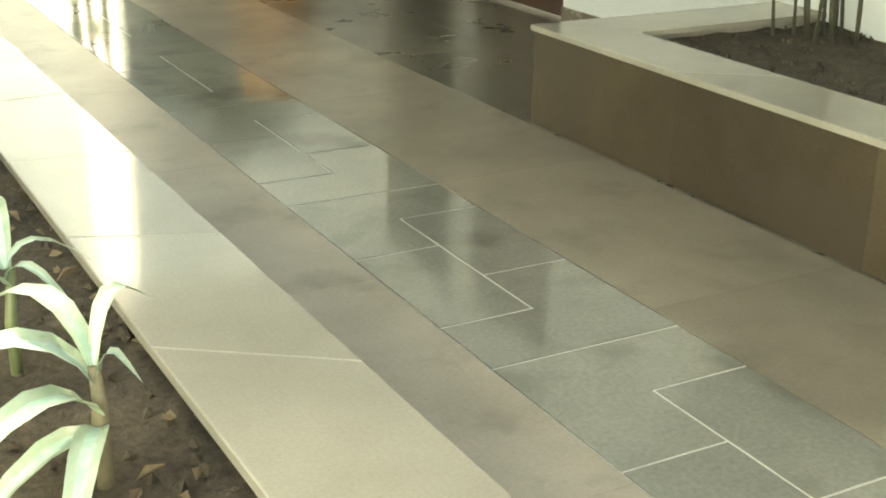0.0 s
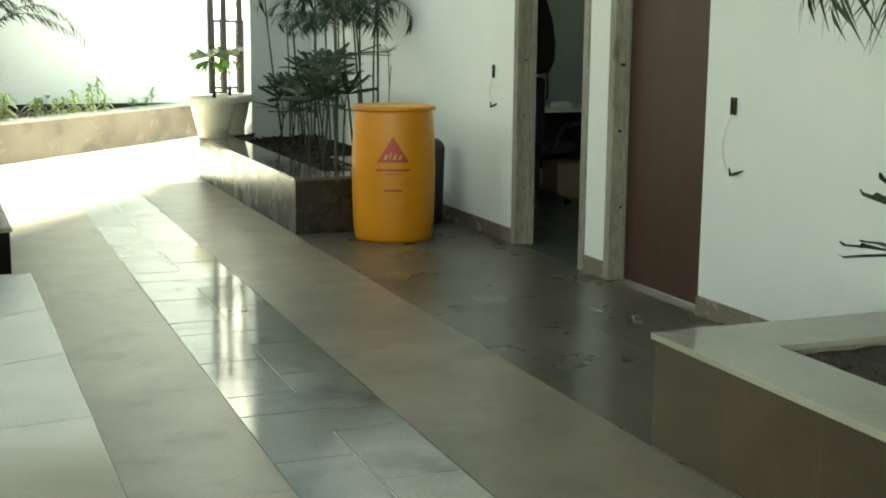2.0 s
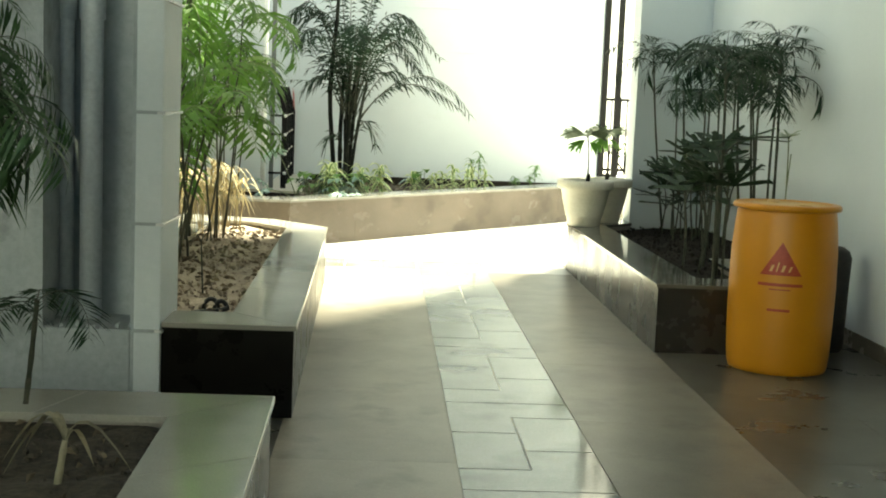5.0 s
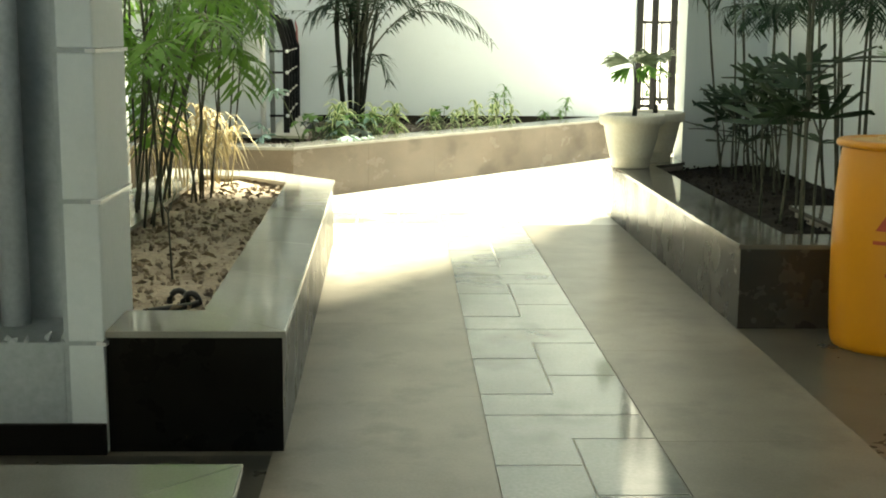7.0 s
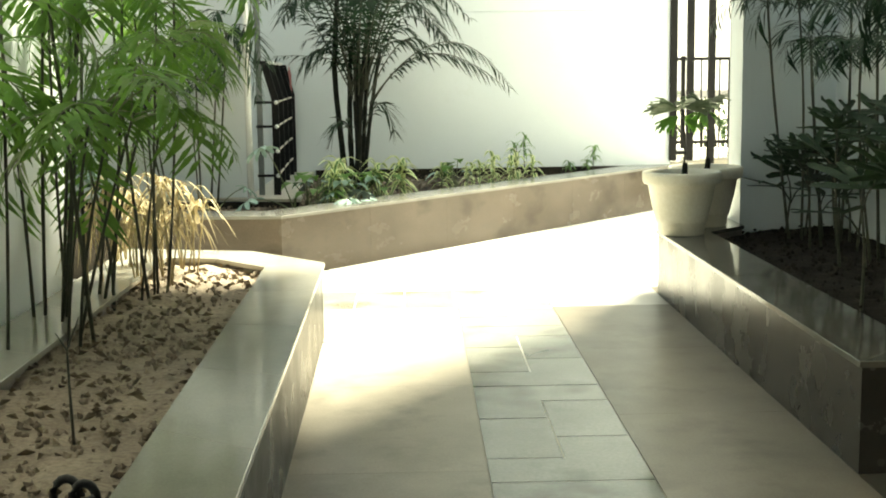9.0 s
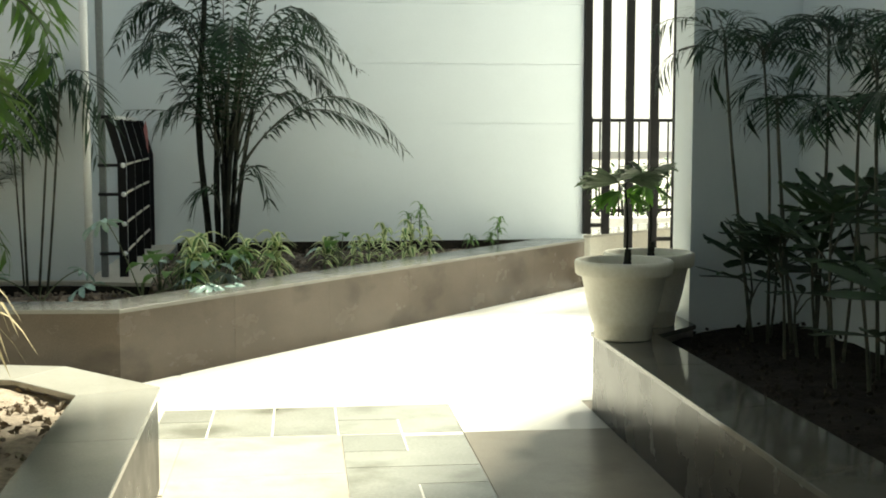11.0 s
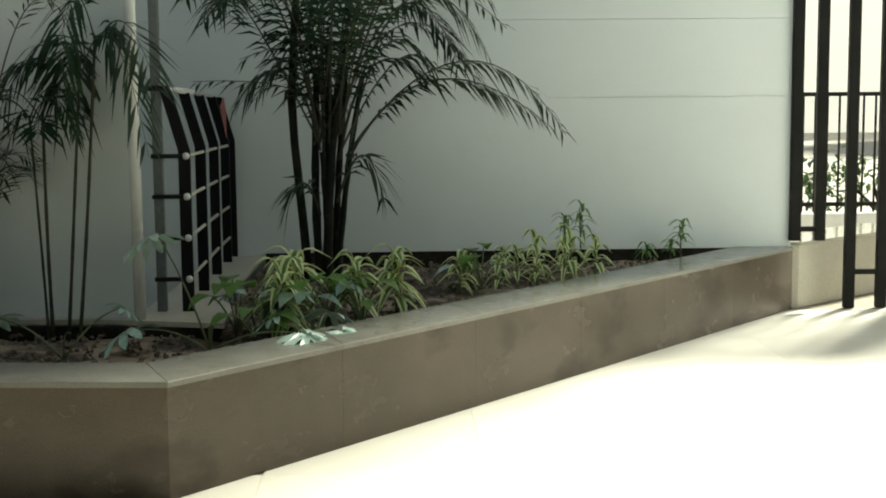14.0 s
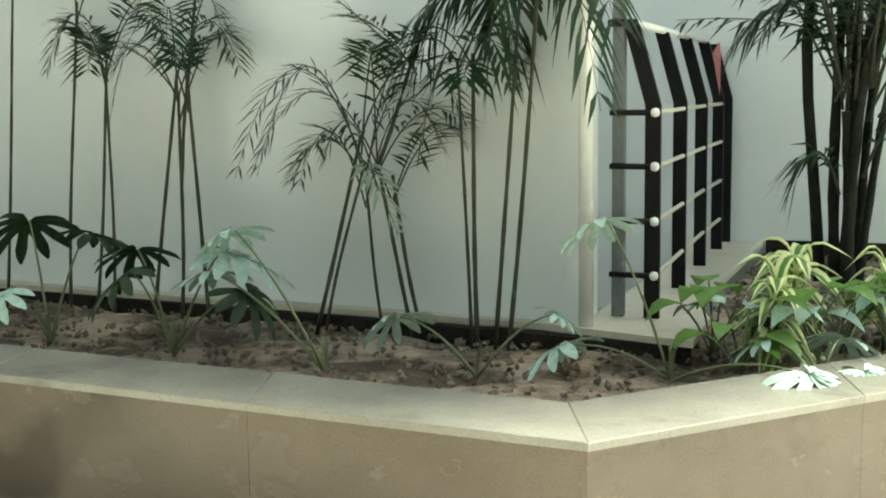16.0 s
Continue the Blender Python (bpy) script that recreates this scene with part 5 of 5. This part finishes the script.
# ---- steel screen at the end of the left wall ----
t = thing("metal_screen", (0.35, 16.02, 0.413), "black steel screen with bent uprights and pale rods", "metal screen")
for k, (x, y) in enumerate(((0.0, 0.0), (-0.035, 0.72), (-0.065, 1.42), (-0.085, 2.05), (-0.09, 2.38))):
    bm = bmesh.new()
    w = 0.028
    for (xa, za), (xb, zb) in (((x, 0.0), (x, 0.78)), ((x, 0.78), (x - 0.08, 1.07))):
        vs = [bm.verts.new((xx + a * w, y + b * 0.012, zz)) for xx, zz in ((xa, za), (xb, zb)) for a, b in ((-1, -1), (1, -1), (1, 1), (-1, 1))]
        for f in ((0, 1, 5, 4), (1, 2, 6, 5), (2, 3, 7, 6), (3, 0, 4, 7), (3, 2, 1, 0), (4, 5, 6, 7)):
            bm.faces.new([vs[i] for i in f])
    part("upright", bm, M_black, t)
for z in (0.16, 0.36, 0.56, 0.755):
    bm = bmesh.new()
    tube(bm, [(-0.155, -0.02, z), (0.0, -0.02, z)], 0.011, 8)
    part("rod", bm, M_black, t)
    bm = lathe(bmesh.new(), [(0.0, -0.018), (0.013, -0.013), (0.018, 0.0), (0.013, 0.013), (0.0, 0.018)], 12)
    bmesh.ops.translate(bm, verts=bm.verts, vec=(0.012, -0.024, z))
    part("knob", bm, M_whitemetal, t, "round white knob")
    bm = bmesh.new()
    tube(bm, [(0.012, -0.02, z), (-0.02, 0.72, z), (-0.05, 1.42, z), (-0.07, 2.1, z)], 0.009, 8)
    part("rod", bm, M_sill, t, "pale round rod")
part("top_rail", boxes((-0.165, -0.06, -0.025, 0.015, 1.065, 1.09), bevel=0.003), M_black, t)
bm = bmesh.new()
tube(bm, [(-0.08, -0.01, 1.078), (-0.16, 2.12, 1.078)], 0.015, 8)
part("top_rail", bm, M_whitemetal, t, "pale top rail")
part("post", tube(bmesh.new(), [(-0.19, -0.225, -0.03), (-0.19, -0.225, 3.2)], 0.026, 20), M_postwhite, t, "bright white round post")
part("post", boxes((-0.15, -0.105, -0.01, 0.03, 0.0, 3.2), bevel=0.003), M_greypost, t, "grey square post")
bm = bmesh.new()
vs = [bm.verts.new(p) for p in ((-0.07, 1.95, 1.07), (-0.03, 1.75, 0.98), (-0.05, 1.8, 0.86), (-0.01, 1.6, 0.8), (-0.04, 1.55, 1.0))]
bm.faces.new(vs[:3]); bm.faces.new((vs[1], vs[4], vs[3])); bm.faces.new((vs[0], vs[1], vs[4])); bm.faces.new((vs[1], vs[2], vs[3]))
part("rag", bm, M_pink, t, "scrap of faded red cloth")
bm = bmesh.new()
prism(bm, [(-3.29, lw(-3.29) - 0.07), (0.0, lw(0) - 0.07), (0.57, 15.64), (0.55, 16.15), (0.46, 16.4), (0.46, 18.44), (0.13, 18.44), (0.13, lw(0.13) - 0.003), (-3.29, lw(-3.29) - 0.003)], 0.388, 0.412)
solid("sill", bm, M_sill, "pale stone sill at the foot of the white wall", "sill", "structure")
# black strip put in as the shadowed gap below the sill
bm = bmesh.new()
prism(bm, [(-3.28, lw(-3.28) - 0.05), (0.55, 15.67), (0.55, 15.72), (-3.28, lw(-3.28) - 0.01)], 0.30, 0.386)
solid("damp_foot", bm, M_soil_shaded, "black strip standing for shadow under the pale sill", "trim", "structure")
# dark strip along the far wall's foot
solid("damp_foot", boxes((0.475, 3.9, 18.425, 18.447, 0.30, 0.425)), M_soil_shaded, "dark strip at the foot of the far wall", "trim", "structure")

# ---- gate ----
gate = thing("gate", (0, 18.42, 0), "tall dark steel gate of upright flat bars", "gate")
for x, z0 in ((4.10, 0.47), (4.27, 0.47), (4.485, 0.0), (4.71, 0.0), (4.92, 0.0), (5.02, 0.0), (5.12, 0.0), (5.235, 0.0)):
    part("bar", boxes((x - 0.036, x + 0.036, -0.025, 0.025, z0, 3.6), bevel=0.004), M_bar, gate)
for x0, x1, z in ((4.522, 4.673, 0.25), (4.747, 4.883, 0.42), (4.137, 4.233, 0.55), (5.057, 5.083, 0.3)):
    part("rail", boxes((x0, x1, -0.015, 0.015, z - 0.018, z + 0.018)), M_bar, gate)
part("rail", boxes((4.06, 5.27, 0.026, 0.05, 3.3, 3.36)), M_bar, gate)

# ledge beyond the gate
bm = bmesh.new()
prism(bm, [(4.08, 18.46), (4.14, 18.44), (5.2, 19.35), (9.0, 20.6), (9.0, 21.0), (5.0, 19.75), (4.08, 18.8)], 0.0, 0.435)
ledge = thing("ledge", (0, 0, 0), "low stone ledge running on past the gate", "ledge")
# pale body colour stands in for sun reflected off the ledge
part("body", bm, M_sill, ledge)
bm = bmesh.new()
prism(bm, [(4.08, 18.45), (4.15, 18.42), (5.21, 19.33), (9.0, 20.58), (9.0, 21.0), (5.0, 19.77), (4.08, 18.8)], 0.437, 0.46)
part("coping_slab", bm, M_coping, ledge)

# ---- outdoors ----
solid("garden_wall", boxes((2.5, 12.0, 22.0, 22.3, -0.03, 0.36), bevel=0.01), M_facade, "low pale garden wall under a railing", "wall")
rail = thing("railing", (0, 22.15, 0.36), "dark metal railing with upright pickets", "railing")
for z in (0.06, 1.14):
    part("rail", boxes((2.6, 12.0, -0.02, 0.02, z, z + 0.04)), M_bar, rail)
x = 2.6
k = 0
while x < 12:
    w = 0.025 if k % 10 == 0 else 0.009
    part("post" if k % 10 == 0 else "picket", boxes((x - w, x + w, -w, w, 0.0, 1.2 if k % 10 == 0 else 1.14)), M_bar, rail)
    x += 0.12
    k += 1


def hedge(at, sx, sy, h, n, label, seed):
    rr = random.Random(seed)
    t = thing("shrub", at, label, "shrub", "garden shrubs")
    bm = bmesh.new()
    for k in range(5):
        tube(bm, [(rr.uniform(-0.2, 0.2) * sx, rr.uniform(-0.2, 0.2) * sy, 0), (rr.uniform(-0.4, 0.4) * sx, rr.uniform(-0.3, 0.3) * sy, h * 0.7)], [0.03, 0.012], 6)
    part("stems", bm, M_trunk, t)
    bm = bmesh.new()
    lump = [(rr.uniform(-0.45, 0.45) * sx, rr.uniform(-0.4, 0.4) * sy, rr.uniform(0.3, 0.95) * h, rr.uniform(0.15, 0.3) * min(sx, h)) for _ in range(14)]
    for k in range(n):
        cx, cy, cz, cr = rr.choice(lump)
        d = Vector((rr.gauss(0, 1), rr.gauss(0, 1), rr.gauss(0, 1))).normalized() * cr * rr.uniform(0.6, 1.1)
        leaflet(bm, Vector((cx, cy, max(0.05, cz))) + d, Vector((rr.gauss(0, 1), rr.gauss(0, 1), rr.gauss(0, 0.6))).normalized(), Vector((0.2, 0.1, 1)), rr.uniform(0.08, 0.16), 0.03, 0.2)
    part("foliage", bm, M_hedge, t)


for i, (x, y, sx, h) in enumerate(((5.6, 23.4, 1.2, 1.3), (6.8, 23.6, 1.4, 1.1), (8.2, 23.5, 1.5, 1.5), (4.4, 23.6, 1.2, 0.9), (9.6, 23.8, 1.4, 1.2))):
    hedge((x, y, -0.03), sx, 0.9, h * 0.8, 420, "leafy garden shrub behind the railing", 700 + i)

house = thing("apartment_building", (38, 58, 0), "pale apartment building with rows of windows far off", "building")
part("wall", boxes((-14, 14, 0, 10, -0.03, 21)), M_facade, house)
part("roof", boxes((-14.4, 14.4, -0.4, 10.4, 21.0, 21.5)), M_facade, house)
wmesh = link("window", boxes((-0.8, 0.8, -0.04, -0.005, 0, 1.5)), m_glass)
smesh = link("window_sill", boxes((-0.95, 0.95, -0.15, -0.005, -0.1, -0.02)), M_facade)
for fl in range(6):
    for c in range(9):
        wdw = part("window", wmesh, None, house, m=Matrix.Translation((-12 + c * 3, 0, 1.2 + fl * 3.3)))
        part("window_sill", smesh, None, wdw)

backdrop = bpy.data.materials.new("bright_haze")
backdrop.use_nodes = True
_b = backdrop.node_tree.nodes["Principled BSDF"]
_b.inputs["Base Color"].default_value = (0.9, 0.9, 0.9, 1)
_b.inputs["Emission Color"].default_value = (1.0, 0.99, 0.96, 1)
_b.inputs["Emission Strength"].default_value = 0.28
solid("backdrop", boxes((-40, 110, 90, 90.5, -0.03, 45)), backdrop, "bright hazy white sky at the horizon", "sky", "structure")

# ---- room behind the open doorway ----
# unseen opening at y 8.4 to 9.3 added to brighten the room
wall("wall_room", boxes((8.4, 8.55, 7.6, 8.4, 0, 3.2), (8.4, 8.55, 9.3, 14.4, 0, 3.2), (8.4, 8.55, 8.4, 9.3, 0, 1.0), (8.4, 8.55, 8.4, 9.3, 2.2, 3.2), (4.43, 8.55, 14.25, 14.4, 0, 3.2), (4.43, 8.55, 7.6, 7.75, 0, 3.2)), M_room, "dim green-grey wall of the office room")
solid("ceiling_room", boxes((4.43, 8.4, 7.75, 14.25, 3.0, 3.15)), M_ceiling, "dim office ceiling", "ceiling", "structure")
solid("floor_room", boxes((4.29, 8.4, 7.75, 14.25, -0.03, -0.002)), M_room_floor, "dark floor of the office room", "floor", "structure")
desk = thing("desk", (5.75, 11.3, 0), "white-topped office desk in the dim room", "desk")
part("tabletop", boxes((-0.45, 0.6, -0.35, 0.35, 0.74, 0.77), bevel=0.004), M_desk, desk)
part("modesty_panel", boxes((-0.4, 0.55, 0.28, 0.3, 0.2, 0.739)), M_fabric, desk)
for x in (-0.43, 0.55):
    part("side_panel", boxes((x, x + 0.03, -0.33, 0.33, 0, 0.739)), M_fabric, desk)
solid("paper_stack", boxes((5.55, 5.76, 11.12, 11.4, 0.771, 0.80), (5.57, 5.75, 11.14, 11.38, 0.8, 0.82)), M_desk, "stack of white papers on the desk", "papers")
solid("cardboard_box", boxes((5.6, 5.95, 11.05, 11.35, 0.0, 0.3), bevel=0.004), M_card, "brown cardboard box under the desk", "box")
chair = thing("office_chair", pose(5.3, 10.85, 0, 0, 0, 25), "black office chair with armrests beside the desk", "chair")
part("seat", boxes((-0.24, 0.24, -0.24, 0.24, 0.43, 0.51), bevel=0.03), M_fabric, chair)
part("backrest", boxes((-0.25, -0.17, -0.23, 0.23, 0.56, 1.05), bevel=0.03), M_fabric, chair)
for s in (-1, 1):
    bm = bmesh.new()
    tube(bm, [(-0.15, 0.27 * s, 0.47), (0.0, 0.29 * s, 0.66), (0.2, 0.29 * s, 0.67)], 0.018, 8)
    part("armrest", bm, M_rubber, chair)
bm = bmesh.new()
tube(bm, [(0, 0, 0.06), (0, 0, 0.43)], 0.03, 10)
part("column", bm, M_rubber, chair)
for k in range(5):
    a = k * 1.2566
    bm = bmesh.new()
    tube(bm, [(0, 0, 0.09), (0.28 * math.cos(a), 0.28 * math.sin(a), 0.05)], [0.025, 0.015], 6)
    leg = part("leg", bm, M_rubber, chair)
    bm = bmesh.new()
    tube(bm, [(0.28 * math.cos(a) - 0.02, 0.28 * math.sin(a), 0.026), (0.28 * math.cos(a) + 0.02, 0.28 * math.sin(a), 0.026)], 0.026, 10)
    part("castor", bm, M_rubber, leg)
# partition with brickwork above and the bag that hangs on it
part_wall = wall("wall_partition", boxes((4.9, 7.0, 12.05, 12.2, 0, 3.0)), M_room, "dim green-grey partition with bare brickwork at the top")
bmesh_brick = link("brick", boxes((0, 0.21, -0.012, 0.0, 0, 0.065), bevel=0.003), M_brick)
for r in range(9):
    for c in range(6):
        part("brick", bmesh_brick, None, part_wall, m=Matrix.Translation((4.9 + c * 0.222 + (0.11 if r % 2 else 0), 12.049, 1.72 + r * 0.078)))
bag = thing("bag", (5.86, 11.98, 1.02), "black cloth bag hanging on the partition", "bag")
bm = bmesh.new()
prof = [(0.02, 0.72), (0.06, 0.66), (0.12, 0.5), (0.155, 0.3), (0.15, 0.12), (0.10, 0.02), (0.0, 0.0)]
lathe(bm, prof, 16)
bmesh.ops.scale(bm, verts=bm.verts, vec=(1, 0.3, 1))
part("body", bm, M_fabric, bag)
bm = bmesh.new()
tube(bm, [(0, 0.0, 0.70), (0.015, 0.03, 0.85)], 0.012, 6)
tube(bm, [(0.06, -0.03, 0.08), (0.07, -0.03, -0.12), (0.06, -0.03, -0.3)], 0.01, 6)
part("strap", bm, M_fabric, bag)

# ---- floor pieces ----
def slab(x0, x1, y0, y1, mat, name, top=0.0, gap=0.0007):
    bm = bmesh.new()
    box(bm, x0 + gap, x1 - gap, y0 + gap, y1 - gap, -0.004, top)
    part(name, bm, mat, floor)


part("grout_bed", boxes((GX0 + 0.003, GX1 - 0.003, -3.0, 13.09, -0.0046, -0.002), (0.853, GX1 - 0.003, 13.095, 13.687, -0.0046, -0.002)), M_grout, floor, "pale grout between slate tiles")
rows = ((1.0, GX0, 1.22, 0.42), (GX1, 2.985, 1.22, 0.95), (2.985, 3.63, 1.22, 0.3), (3.63, 4.279, 1.22, 0.8))
for x0, x1, ln, off in rows:
    y = -3.0 - off
    while y < 13.08:
        a, b = max(-3.0, y), min(13.08, y + ln)
        if b - a > 0.02:
            slab(x0, x1, a, b, M_floor_dark if x0 > 2.9 else M_floor_dimmed if x0 > 2.2 else M_floor, "slab", 0.0)
        y += ln
s0 = 8.811 - 9 * 5 * TM
while s0 < 13.0:
    for pts in (((GX0, -1), (GX1, -1), (GX1, 1), (2.0, 1), (2.0, 0), (GX0, 0)), ((GX0, 0), (2.0, 0), (2.0, 2), (GX0, 2)),
                ((2.0, 1), (GX1, 1), (GX1, 3), (2.0, 3)), ((GX0, 2), (2.0, 2), (2.0, 3), (GX1, 3), (GX1, 4), (GX0, 4))):
        poly = [(x, min(13.09, s0 + k * TM)) for x, k in pts]
        if max(p[1] for p in poly) - min(p[1] for p in poly) < 0.05 or min(p[1] for p in poly) < -3 or poly[0][1] > 12.9:
            continue
        if poly[2][1] - poly[1][1] < 0.02 or (len(poly) == 6 and (abs(poly[3][1] - poly[4][1]) < 0.02 or abs(poly[5][1] - poly[4][1]) < -1)):
            continue
        bm = bmesh.new()
        prism(bm, inset(poly, [0.0042] * len(poly)), -0.004, 0.0)
        part("tile", bm, M_slate, floor)
    s0 += 5 * TM
for x0, x1, y0, y1 in ((0.85, 1.10, 13.10, 13.42), (0.85, 1.10, 13.42, 13.69), (1.10, 1.40, 13.10, 13.69), (1.40, 1.705, 13.10, 13.69),
                       (1.705, 2.0, 13.10, 13.38)):
    slab(x0, x1, y0, y1, M_slate, "tile", 0.0, 0.0045)
corner_tile = bmesh.new()
prism(corner_tile, inset([(1.705, 13.38), (2.0, 13.38), (2.0, 13.10), (2.285, 13.10), (2.285, 13.69), (1.705, 13.69)], [0.0045] * 6), -0.004, 0.0)
part("tile", corner_tile, M_slate, floor)
xs = [-3.29, -2.4, -1.5, -0.6, 0.3, 0.85]
for x0, x1 in zip(xs, xs[1:]):
    for y0, y1 in ((12.2, 13.1), (13.1, 14.0), (14.0, 14.6)):
        slab(x0, x1, y0, y1, M_floor_sunlit if y0 > 13 else M_floor, "slab")
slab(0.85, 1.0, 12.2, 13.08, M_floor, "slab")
slab(GX1, 2.985, 13.08, 13.69, M_floor_sunlit, "slab")
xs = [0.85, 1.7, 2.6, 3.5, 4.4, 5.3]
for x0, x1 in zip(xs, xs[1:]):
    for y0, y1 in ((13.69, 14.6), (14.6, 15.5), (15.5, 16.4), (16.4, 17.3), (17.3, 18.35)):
        slab(x0, x1, y0, y1, M_floor_sunlit, "slab")
# dark slabs stand in for the shadow between planter and shaft wall
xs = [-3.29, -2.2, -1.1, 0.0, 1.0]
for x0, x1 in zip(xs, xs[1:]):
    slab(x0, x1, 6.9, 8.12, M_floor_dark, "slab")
